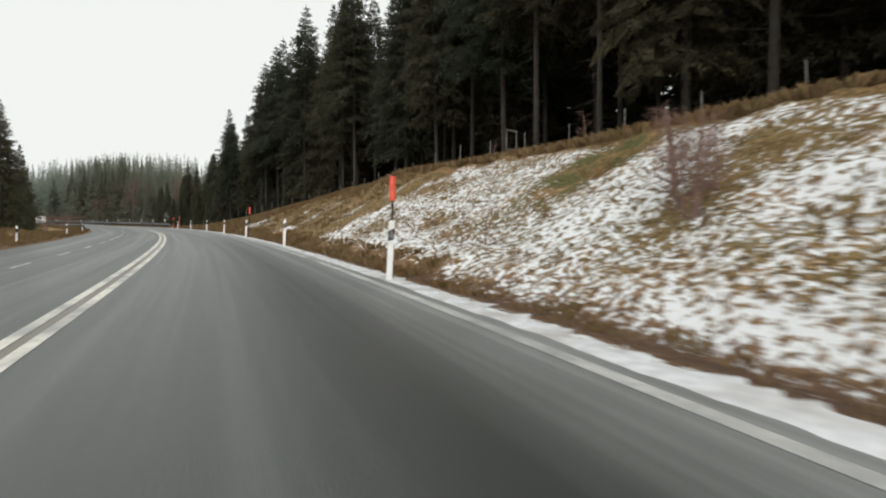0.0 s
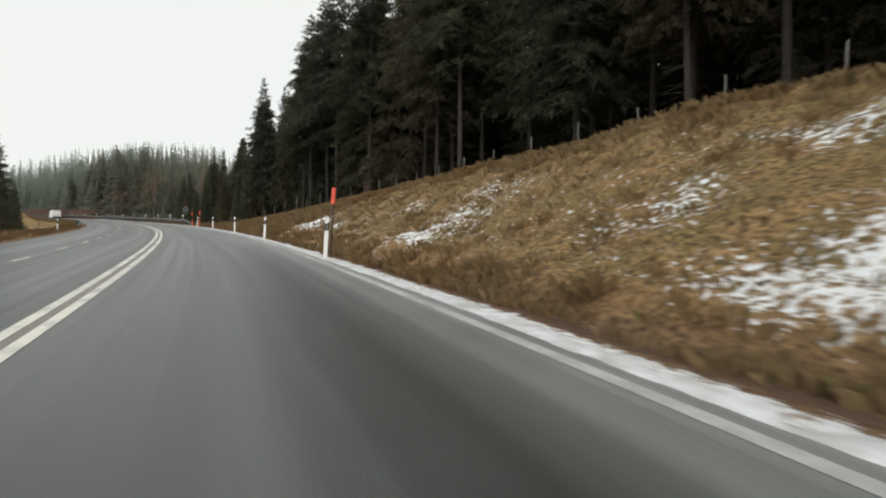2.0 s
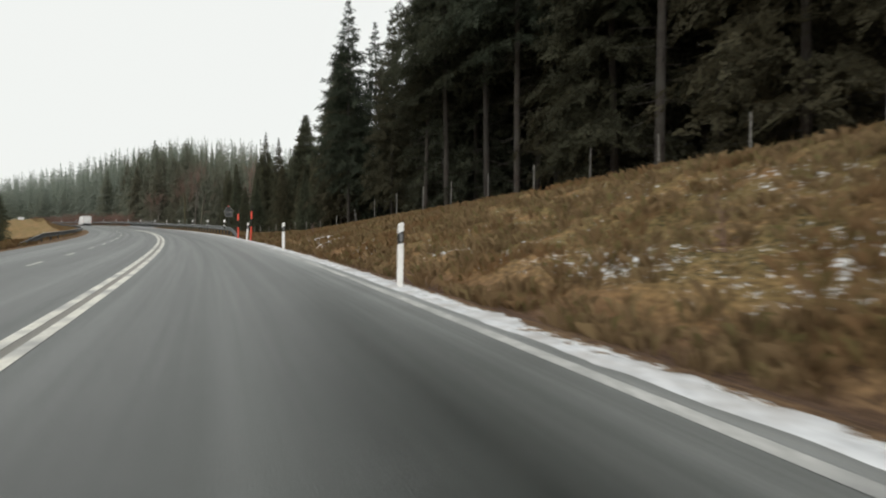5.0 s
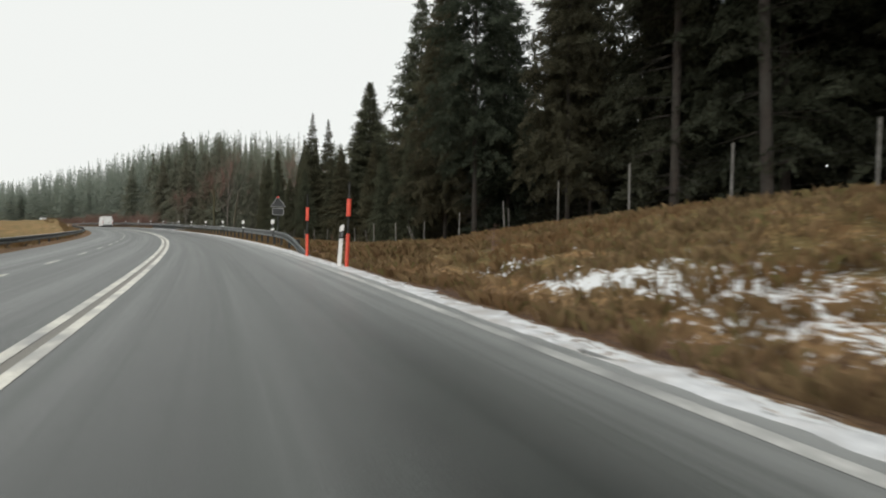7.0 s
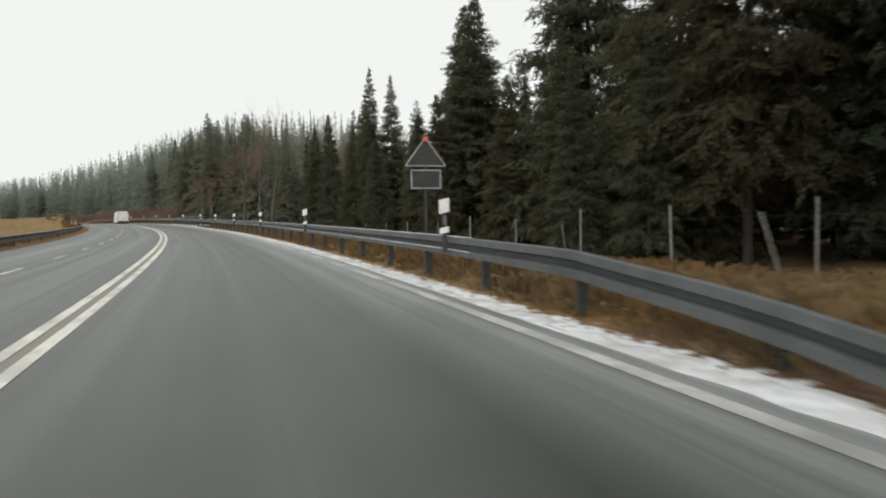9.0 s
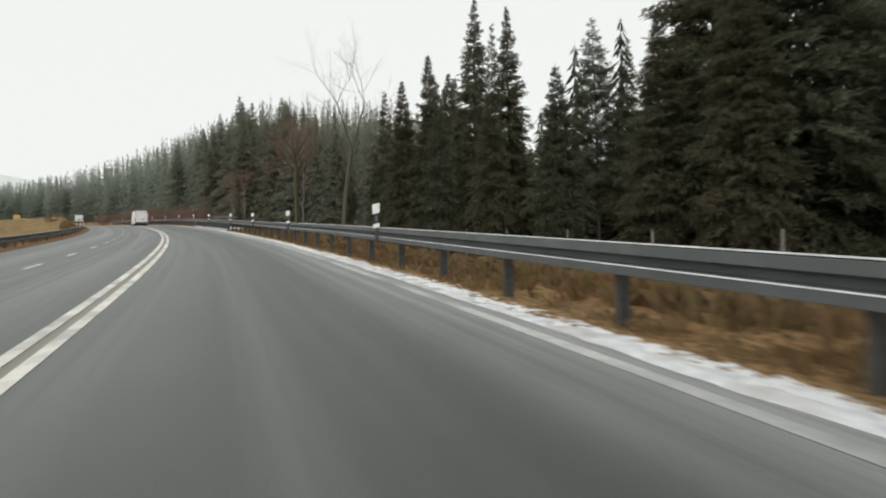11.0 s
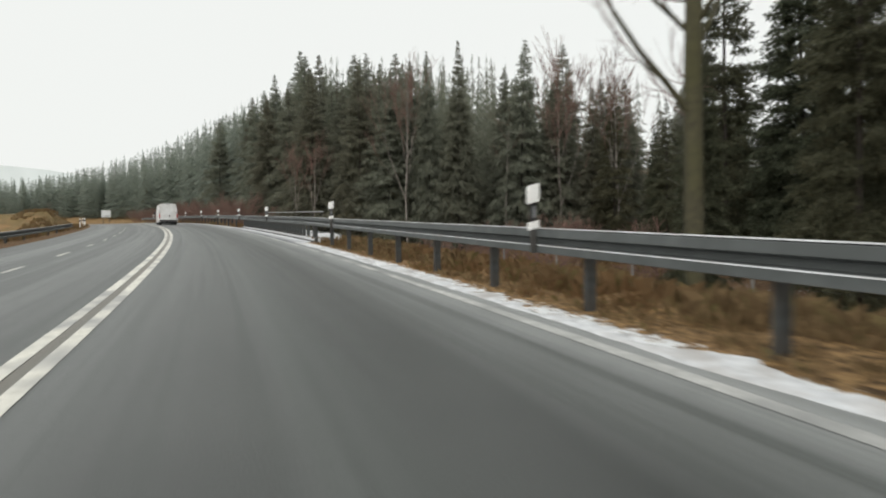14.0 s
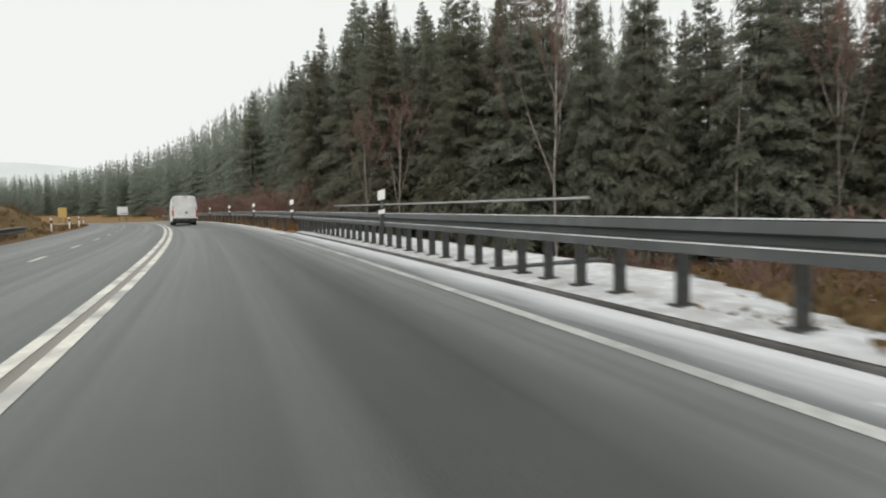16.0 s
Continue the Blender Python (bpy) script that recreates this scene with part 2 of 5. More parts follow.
def shoulder_material():
    """Blown snow on the shoulder: a grey film by the edge line that thickens to white at the kerb."""
    m, n, l, b = nodes_of("thin_snow_on_asphalt", 0.8, 0.3)
    uv = n.new("ShaderNodeUVMap").outputs["UV"]
    sep, stretch = n.new("ShaderNodeSeparateXYZ"), n.new("ShaderNodeMapping")
    l.new(uv, sep.inputs[0])
    stretch.inputs["Scale"].default_value = (2.5, 0.25, 1)
    l.new(uv, stretch.inputs["Vector"])
    drift, grain = noise_node(n, l, stretch.outputs["Vector"], 1.4, 5, 0.6), noise_node(n, l, uv, 22, 4)
    depth = sums(n, l, "ADD", remap(n, l, sep.outputs["X"], 4.5, 5.2, -0.25, 0.85), sums(n, l, "SUBTRACT", drift, 0.3))
    col = blend(n, l, remap(n, l, depth, 0.0, 1.0), (0.15, 0.156, 0.16), (0.66, 0.67, 0.69))
    col = blend(n, l, sums(n, l, "MULTIPLY", remap(n, l, grain, 0.35, 0.7), 0.25), col, (0.30, 0.305, 0.31))
    l.new(col, b.inputs["Base Color"])
    bp = n.new("ShaderNodeBump")
    bp.inputs["Strength"].default_value, bp.inputs["Distance"].default_value = 0.3, 0.01
    l.new(grain, bp.inputs["Height"])
    l.new(bp.outputs["Normal"], b.inputs["Normal"])
    return m


def needle_material(name, low, high, frost, thin=0.5, ragged=True):
    """Needles: two greens by clump, a shift from tree to tree, a little frost, and gaps between the twigs of a clump."""
    m, n, l, b = nodes_of(name, 0.9, 0.1)
    isl = n.new("ShaderNodeNewGeometry").outputs["Random Per Island"]
    info = n.new("ShaderNodeObjectInfo").outputs["Random"]
    co = n.new("ShaderNodeTexCoord").outputs["Object"]
    col = blend(n, l, isl, low, high)
    col = blend(n, l, sums(n, l, "MULTIPLY", remap(n, l, noise_node(n, l, co, 0.6, 3), 0.45, 0.7), 0.6), col, tuple(0.6 * h for h in high))
    col = blend(n, l, sums(n, l, "MULTIPLY", info, 0.5), col, (0.105, 0.080, 0.045))
    col = blend(n, l, sums(n, l, "MULTIPLY", remap(n, l, isl, 0.8, 1.0), frost), col, (0.5, 0.53, 0.55))
    l.new(col, b.inputs["Base Color"])
    see_through(n, l, b, col, thin, remap(n, l, noise_node(n, l, co, 8.5, 4, 0.7), 0.47, 0.53) if ragged else None)
    return m


def see_through(n, l, b, col, share, gaps=None):
    """Thin leaves and blades let part of the light through; gaps: where a spray has no needles."""
    t = n.new("ShaderNodeBsdfTranslucent")
    l.new(col, t.inputs["Color"])
    mx = n.new("ShaderNodeMixShader")
    mx.inputs[0].default_value = share
    l.new(b.outputs[0], mx.inputs[1])
    l.new(t.outputs[0], mx.inputs[2])
    if gaps is not None:
        clear, cut = n.new("ShaderNodeBsdfTransparent"), n.new("ShaderNodeMixShader")
        l.new(gaps, cut.inputs[0])
        l.new(mx.outputs[0], cut.inputs[1])
        l.new(clear.outputs[0], cut.inputs[2])
        mx = cut
    l.new(mx.outputs[0], n["Material Output"].inputs["Surface"])


asphalt = asphalt_material()
ground_mat = ground_material()
line_paint = material("worn_road_paint", (0.54, 0.525, 0.46), (0.78, 0.765, 0.69), scale=14, rough=0.6, bump=0.1, stain=(0.33, 0.33, 0.32), stain_scale=1.3)
edge_paint = material("dirty_edge_paint", (0.36, 0.365, 0.35), (0.55, 0.55, 0.53), scale=10, rough=0.6, bump=0.1, stain=(0.25, 0.255, 0.25), stain_scale=0.8)
snow_mat = material("old_snow", (0.50, 0.515, 0.53), (0.74, 0.755, 0.77), scale=7, rough=0.85, bump=0.5, distance=0.03, stain=(0.44, 0.425, 0.41), stain_scale=2.2)
rail_steel = material("weathered_zinc", (0.088, 0.096, 0.096), (0.132, 0.142, 0.141), scale=5, rough=0.6, metal=0.2, bump=0.1, stain=(0.085, 0.092, 0.09), stain_scale=0.9, spec=0.4)
post_steel = material("rail_post_steel", (0.046, 0.051, 0.051), (0.088, 0.095, 0.094), scale=9, rough=0.7, metal=0.3, bump=0.15, stain=(0.066, 0.058, 0.050), stain_scale=2)
white_plastic = material("white_plastic", (0.82, 0.82, 0.80), (0.90, 0.90, 0.88), scale=12, rough=0.4, bump=0.03, stain=(0.74, 0.73, 0.70), stain_scale=3)
black_plastic = material("black_plastic", (0.012, 0.012, 0.012), (0.03, 0.03, 0.03), scale=12, rough=0.5, bump=0.03)
red_paint = material("red_marker_paint", (0.70, 0.075, 0.045), (0.85, 0.12, 0.07), scale=9, rough=0.5, bump=0.03)
reflector_mat = material("reflector", (0.16, 0.165, 0.17), (0.26, 0.265, 0.27), scale=60, rough=0.2, bump=0.1)
fence_wood = material("grey_fence_wood", (0.115, 0.112, 0.106), (0.24, 0.235, 0.22), scale=11, rough=0.85, bump=0.3, stain=(0.15, 0.137, 0.118), stain_scale=2, per_object=0.25)
wire_mat = material("fence_wire", (0.05, 0.05, 0.05), (0.09, 0.09, 0.09), scale=20, rough=0.5, metal=0.6, bump=0.0)
bark_spruce = material("spruce_bark", (0.019, 0.015, 0.012), (0.05, 0.039, 0.032), scale=7, rough=0.95, bump=0.6, distance=0.03, stain=(0.047, 0.044, 0.037), stain_scale=1.2, per_object=0.3)
bark_bare = material("grey_bark", (0.048, 0.042, 0.034), (0.105, 0.092, 0.072), scale=8, rough=0.95, bump=0.5, distance=0.02, stain=(0.075, 0.072, 0.035), stain_scale=1.0)
bark_moss = material("mossy_bark", (0.04, 0.036, 0.022), (0.085, 0.078, 0.043), scale=8, rough=0.95, bump=0.5, distance=0.02, stain=(0.062, 0.06, 0.024), stain_scale=1.0)
bark_birch = material("birch_bark", (0.17, 0.15, 0.13), (0.34, 0.31, 0.275), scale=6, rough=0.8, bump=0.2, stain=(0.10, 0.085, 0.075), stain_scale=3.0)
twig_mat = material("brown_twigs", (0.12, 0.072, 0.058), (0.25, 0.155, 0.125), scale=6, rough=0.95, bump=0.0)
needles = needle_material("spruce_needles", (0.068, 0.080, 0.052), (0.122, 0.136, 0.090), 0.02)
# Same spruce, with the shade of the near wood painted into the needle colours.
needles_inner_shaded = needle_material("spruce_needles_inner_shaded", (0.034, 0.043, 0.029), (0.062, 0.073, 0.050), 0.01, 0.45, False)
needles_shaded = needle_material("spruce_needles_shaded", (0.034, 0.043, 0.029), (0.062, 0.073, 0.050), 0.01, 0.45)
# Paler copy for the farther wood: haze put into its colour.
needles_hazed = needle_material("spruce_needles_hazed", (0.205, 0.224, 0.176), (0.262, 0.28, 0.222), 0.02, 0.55)
# Palest copy for the hillside wood, distance haze painted in as colour.
needles_far_haze = needle_material("spruce_needles_far_haze", (0.245, 0.28, 0.235), (0.285, 0.32, 0.27), 0.0, 0.6)
concrete = material("old_concrete", (0.06, 0.058, 0.054), (0.13, 0.125, 0.118), scale=9, rough=0.9, bump=0.3, stain=(0.05, 0.048, 0.045), stain_scale=1.2)
thin_snow = shoulder_material()
aluminium = material("sign_back", (0.022, 0.024, 0.024), (0.04, 0.042, 0.043), scale=7, rough=0.7, metal=0.0, bump=0.05)
sign_edge = material("sign_frame", (0.24, 0.245, 0.245), (0.36, 0.365, 0.365), scale=7, rough=0.6, metal=0.0, bump=0.05)
sign_yellow = material("faded_yellow", (0.50, 0.33, 0.10), (0.60, 0.42, 0.15), scale=5, rough=0.5, bump=0.03)
sign_white = material("sign_white", (0.62, 0.63, 0.63), (0.74, 0.75, 0.75), scale=5, rough=0.5, bump=0.03)
van_paint = material("white_van_paint", (0.72, 0.72, 0.71), (0.80, 0.80, 0.79), scale=3, rough=0.3, bump=0.0, stain=(0.58, 0.57, 0.55), stain_scale=0.9)
van_trim = material("dark_van_trim", (0.02, 0.02, 0.022), (0.045, 0.045, 0.048), scale=8, rough=0.6, bump=0.05)
rubber = material("tyre_rubber", (0.012, 0.012, 0.012), (0.03, 0.03, 0.03), scale=20, rough=0.9, bump=0.1)
tail_red = material("tail_light_red", (0.45, 0.02, 0.02), (0.6, 0.05, 0.04), scale=20, rough=0.25, bump=0.0)
plank = material("weathered_planks", (0.20, 0.17, 0.13), (0.38, 0.33, 0.26), scale=6, rough=0.9, bump=0.4, stain=(0.16, 0.15, 0.13), stain_scale=1.5)


def blade_material():
    m, n, l, b = nodes_of("dead_grass_blades", 0.9, 0.15)
    isl = n.new("ShaderNodeNewGeometry").outputs["Random Per Island"]
    co = n.new("ShaderNodeTexCoord").outputs["Object"]
    col = blend(n, l, isl, (0.165, 0.112, 0.06), (0.37, 0.265, 0.145))
    col = blend(n, l, remap(n, l, noise_node(n, l, co, 0.3, 3), 0.45, 0.65), col, (0.235, 0.142, 0.07))
    col = blend(n, l, sums(n, l, "MULTIPLY", remap(n, l, isl, 0.75, 0.95), 0.6), col, (0.10, 0.115, 0.035))
    l.new(col, b.inputs["Base Color"])
    see_through(n, l, b, col, 0.4)
    return m


grass_mat = blade_material()


# ---- the ground: one sheet from the road out to the horizon ----
def lattice(ns, no):
    i, j = np.meshgrid(np.arange(ns - 1), np.arange(no - 1), indexing="ij")
    a = (i * no + j).ravel()
    return np.stack([a, a + 1, a + no + 1, a + no], 1).tolist()


def lumps(p, scale, octaves=3):
    """Smooth random heights at places p, from a few turned sine waves."""
    r = np.random.RandomState(int(scale * 1000) % 9973)
    h = np.zeros(p.shape[:-1])
    for k in range(7 * octaves):
        f = (1.6 ** (k // 7)) / scale * r.uniform(0.7, 1.4)
        a, ph = r.uniform(0, 2 * np.pi), r.uniform(0, 2 * np.pi)
        h += np.sin(2 * np.pi * f * (p[..., 0] * np.cos(a) + p[..., 1] * np.sin(a)) + ph) * 0.75 ** (k // 7)
    return h / math.sqrt(7 * octaves)


# where snow has stayed beyond the white part of the slope, and where it has gone: s, off, length, width, amount
SNOW_SPOTS = [(39.4, 8.7, 2.0, 1.2, 0.13), (40.6, 9.4, 1.6, 1.6, 0.13), (40.4, 7.4, 2.2, 0.8, 0.12), (44.5, 7.1, 2.2, 0.6, 0.12), (46.4, 7.3, 1.4, 0.6, 0.12), (46.2, 10.2, 1.5, 0.8, 0.12), (48.5, 8.3, 1.2, 0.7, 0.11),
              (58.5, 8.7, 2.4, 1.2, 0.14), (61.5, 9.5, 2.0, 1.0, 0.12), (52.5, 8.2, 1.2, 0.8, 0.10), (66.0, 8.0, 1.6, 0.8, 0.11), (72.0, 7.4, 1.3, 0.6, 0.11), (78.0, 7.2, 1.6, 0.6, 0.12), (86.8, 8.0, 2.0, 1.2, 0.15), (84.3, 7.0, 1.2, 0.5, 0.12),
              (89.0, 7.3, 1.2, 0.5, 0.12), (92.2, 7.6, 0.9, 0.9, 0.13), (92.6, 9.2, 0.8, 1.0, 0.09), (102.2, 7.2, 1.0, 0.4, 0.10), (118.0, 10.4, 1.6, 0.6, 0.11), (124.5, 11.2, 1.8, 0.6, 0.11), (134.0, 11.6, 2.0, 0.6, 0.12), (145.0, 11.8, 2.2, 0.7, 0.12), (153.0, 12.0, 2.2, 0.6, 0.12), (109.6, 6.6, 1.4, 0.4, 0.12), (108.4, 9.4, 1.6, 0.5, 0.12), (40.6, 11.3, 2.0, 0.8, 0.10), (32.6, 7.1, 0.7, 0.4, 0.07), (32.1, 8.5, 0.8, 0.5, 0.06), (31.0, 9.1, 0.7, 0.5, 0.06), (31.5, 10.2, 0.8, 0.4, 0.05), (30.1, 11.9, 1.1, 0.6, 0.09), (31.5, 11.8, 0.6, 0.3, 0.06), (28.3, 7.6, 1.1, 0.8, 0.07), (36.2, 10.7, 0.9, 0.5, 0.04), (104.8, 8.8, 1.4, 0.5, 0.12), (107.0, 13.2, 1.4, 0.6, 0.12),
              (160.0, 18.6, 2.4, 0.7, 0.15), (164.4, 17.4, 2.4, 0.6, 0.16), (167.5, 18.6, 2.4, 0.7, 0.16), (171.0, 17.8, 2.2, 0.7, 0.15)]
BARE_SPOTS = [(13.1, 12.2, 1.2, 2.1, -0.24), (7.3, 11.4, 1.6, 1.1, -0.12), (7.6, 9.6, 0.8, 0.9, -0.12), (18.0, 9.0, 1.6, 0.6, -0.07), (22.5, 8.6, 1.8, 0.7, -0.07), (3.0, 8.6, 1.4, 0.7, -0.06), (24.0, 11.5, 2.0, 0.9, -0.08), (15.0, 8.2, 1.2, 0.5, -0.07)]


def snow_cover(s, off):
    """Share of the ground that is white."""
    white = (1 - smooth(s + 0.5 * np.maximum(off - 9.5, 0), 26.4, 29.0)) * smooth(off, np.where(s < 12, 5.5, 6.3), np.where(s < 12, 6.7, 7.2)) * (1 - 0.9 * smooth(off, 12.6, 15.0))
    flecks = smooth(off, 6.6, 7.6) * (1 - smooth(off, 12.5, 14.5)) * ramp(s, [-80, 24, 30, 36, 46, 62, 95, 104], [0, 0, 0.078, 0.052, 0.048, 0.06, 0.035, 0.02])
    cover = 0.33 + 0.188 * white + 0.06 * smooth(off, 18, 24) + flecks * (1 - white)
    for a, b, wa, wb, k in SNOW_SPOTS + BARE_SPOTS:
        cover = cover + (k + 0.04 * (k > 0) - 0.085 * (k > 0 and 36 < a < 50)) * np.exp(-((s - a) / wa) ** 2 - ((off - b) / wb) ** 2)
    cover = np.where(off < -6.6, 0.36, cover)
    return np.maximum(cover, np.where((off > 4.6) & (off < 5.02), 0.55, 0))


def build_ground():
    ss = np.concatenate([[-1500, -700, -300, -150], np.arange(-80, -8, 4.0), np.arange(-8, 112, 0.4), np.arange(112, 212, 0.8), np.arange(212, 520, 5.0), [560, 700, 1100, 2000]])
    oo = np.concatenate([[-380, -300, -220, -150, -110, -80, -60, -45, -34, -26, -20], np.arange(-16, ROAD_L - 0.3, 0.8), [ROAD_L, ROAD_L + 0.1, -3, 0, 3, ROAD_R - 0.1, ROAD_R],
                         np.arange(5.0, 18.4, 0.36), [19, 20, 21.5, 23, 25, 28, 32, 37, 43, 52, 65, 85, 120, 180, 280, 500, 1000]])
    gs, go = np.meshgrid(ss, oo, indexing="ij")
    z = land(gs, go)
    p = spot(gs, go, z)
    rough = np.where(go > ROAD_R, smooth(go, 5.2, 6.8), smooth(-go, 6.9, 8.5)) * ((go > ROAD_R) | (go < ROAD_L))
    p[..., 2] += rough * (0.07 * lumps(p, 1.3) + 0.10 * lumps(p, 4.0, 2)) + smooth(np.abs(go), 9, 40) * 0.35 * lumps(p, 22.0, 2)
    me = mesh_of("ground", p.reshape(-1, 3), lattice(len(ss), len(oo)), ground_mat)
    cover = snow_cover(gs, go)
    soil = np.clip(np.exp(-((go - 5.75) / 0.75) ** 2) * (gs < 108) + smooth(go, 18.5, 21) * 0.7 + 0.8 * np.exp(-((go + 7.0) / 0.5) ** 2), 0, 1)
    moss = ramp(gs, [-80, 34, 46, 95, 110, 600], [0.6, 0.42, 0.5, 0.6, 0.1, 0.3]) * smooth(go, 6.5, 8.0) * (1 - 0.7 * smooth(go, 13, 16)) + 0.5 * smooth(-go, 7.2, 8.5)
    moss = np.clip(moss + 0.9 * np.exp(-((gs - 13.1) / 1.4) ** 2 - ((go - 12.2) / 2.2) ** 2), 0, 1)
    for key, value in (("snow", cover), ("soil", soil), ("moss", moss)):
        me.attributes.new(key, "FLOAT", "POINT").data.foreach_set("value", value.ravel().astype(np.float32))
    tagged(new("ground", me), "rough winter ground with dead grass and thin snow", "ground", kind="structure")


build_ground()


# ---- the road ----
def ribbon(name, s0, s1, offs, lifts, mat, step=1.0, ends=False):
    """A strip along the road through the given cross-section (offsets, heights over the road's surface)."""
    ss = np.linspace(s0, s1, max(2, int(round((s1 - s0) / step)) + 1))
    gs, go = np.meshgrid(ss, np.asarray(offs, float), indexing="ij")
    v = spot(gs, go, BANK * go + np.asarray(lifts, float)[None, :])
    f = lattice(len(ss), len(offs))
    if ends:
        k = len(offs)
        f += [tuple(range(k)), tuple(range((len(ss) - 1) * k, len(ss) * k))[::-1]]
    me = mesh_of(name, v.reshape(-1, 3), f, mat, smooth_faces=False)
    uv = me.uv_layers.new(name="UVMap")
    co = np.stack([go.ravel(), gs.ravel()], 1)
    idx = np.empty(len(me.loops), int)
    me.loops.foreach_get("vertex_index", idx)
    uv.data.foreach_set("uv", co[idx].ravel().astype(np.float32))
    return me


road = tagged(new("road", ribbon("road", -80, 518, [ROAD_L - 0.03, ROAD_L, -5, -3.2, -1.5, 0, 1.5, 3, 4.2, ROAD_R, ROAD_R + 0.03], [-0.14, 0, 0, 0, 0, 0, 0, 0, 0, 0, -0.14], asphalt)),
              "damp grey asphalt of a three-lane country road", "road", kind="structure")
centre_line = tagged(new("centre_line"), "double solid white line in the middle of the road", "road marking", kind="structure")
part("stripe", ribbon("stripe", -80, 518, [-0.075, 0.075], [0.005, 0.005], line_paint), None, centre_line)
part("stripe", ribbon("stripe", -80, 518, [-0.355, -0.205], [0.005, 0.005], line_paint), None, centre_line)
tagged(new("edge_line", ribbon("edge_line", -80, 518, [4.314, 4.464], [0.005, 0.005], edge_paint)), "worn white line along the edge of the road", "road marking", kind="structure")
dashed_line = tagged(new("lane_line"), "dashed white line between two lanes", "road marking", kind="structure")
for k in range(-2, 60):
    a = 18.3 + 6.0 * k
    part("dash", ribbon("dash", a, a + 2.0, [-3.24, -3.12], [0.005, 0.005], line_paint, 0.5), None, dashed_line)


def snow_edge(name, s0, s1, inner, outer, seed, thick=0.007):
    """A ragged, thin bank of snow pushed to the side of the road."""
    ss = np.arange(s0, s1, 0.14)
    r = np.random.RandomState(seed)

    def wobble(n, amp, width):
        k = np.convolve(r.uniform(-1, 1, n + width * 2), np.ones(width) / width, "same")[width:-width]
        return amp * k * math.sqrt(width)
    w_in, w_out = wobble(len(ss), 0.02, 9) + wobble(len(ss), 0.02, 2), wobble(len(ss), 0.10, 14) + wobble(len(ss), 0.15, 3) + wobble(len(ss), 0.10, 1)
    u = np.array([0.0, 0.15, 0.5, 0.85, 1.0])
    lift = np.array([-0.02, 0.7, 1.0, 0.8, -0.6]) * thick
    gs = np.repeat(ss[:, None], 5, 1)
    lo, hi = inner + w_in, outer + w_out
    go = lo[:, None] + (hi - lo)[:, None] * u
    up = lift[None, :] * (1 + 0.5 * r.uniform(-1, 1, gs.shape))
    v = spot(gs, go, BANK * go + up)
    return tagged(new(name, mesh_of(name, v.reshape(-1, 3), lattice(len(ss), 5), snow_mat)), "thin ragged strip of old snow beside the asphalt", "snow", kind="stuff")


snow_edge("snow_strip", -20, 104, 4.64, 4.93, 4)
snow_edge("snow_strip", 103.5, 182, 4.65, 4.92, 6, 0.007)
snow_edge("snow_strip", 208, 300, 4.68, 5.15, 5)


# ---- beside the road ----
def sweep(name, s0, s1, profile, mat, step=1.0, drop=None):
    """A closed cross-section [(off, height over the centre line)] drawn along the road; drop(s) lowers it."""
    ss = np.linspace(s0, s1, max(2, int(round((s1 - s0) / step)) + 1))
    pr = np.array(profile, float)
    gs = np.repeat(ss[:, None], len(pr), 1)
    go = np.repeat(pr[None, :, 0], len(ss), 0)
    gz = np.repeat(pr[None, :, 1], len(ss), 0)
    if drop is not None:
        gz = gz - drop(gs)
    v = spot(gs, go, gz).reshape(-1, 3)
    k = len(pr)
    f = [(i * k + j, i * k + (j + 1) % k, (i + 1) * k + (j + 1) % k, (i + 1) * k + j) for i in range(len(ss) - 1) for j in range(k)]
    f += [tuple(range(k))[::-1], tuple(range((len(ss) - 1) * k, len(ss) * k))]
    me = mesh_of(name, v, f, mat, smooth_faces=False)
    return me


def beam_profile(off, top, side, height=0.31):
    """The W-shaped section of a crash barrier; side: +1 bulges to smaller offsets."""
    zs = np.array([0.0, 0.012, 0.098, 0.112, 0.125, 0.187, 0.200, 0.212, 0.298, 0.31]) * height / 0.31
    xs = np.array([0.03, 0.085, 0.09, 0.055, -0.01, -0.01, 0.055, 0.09, 0.085, 0.03])
    front = [(off - side * x, top - z) for x, z in zip(xs, zs)]
    back = [(off - side * (x - 0.008), top - z) for x, z in zip(xs[::-1], zs[::-1])]
    return front + back


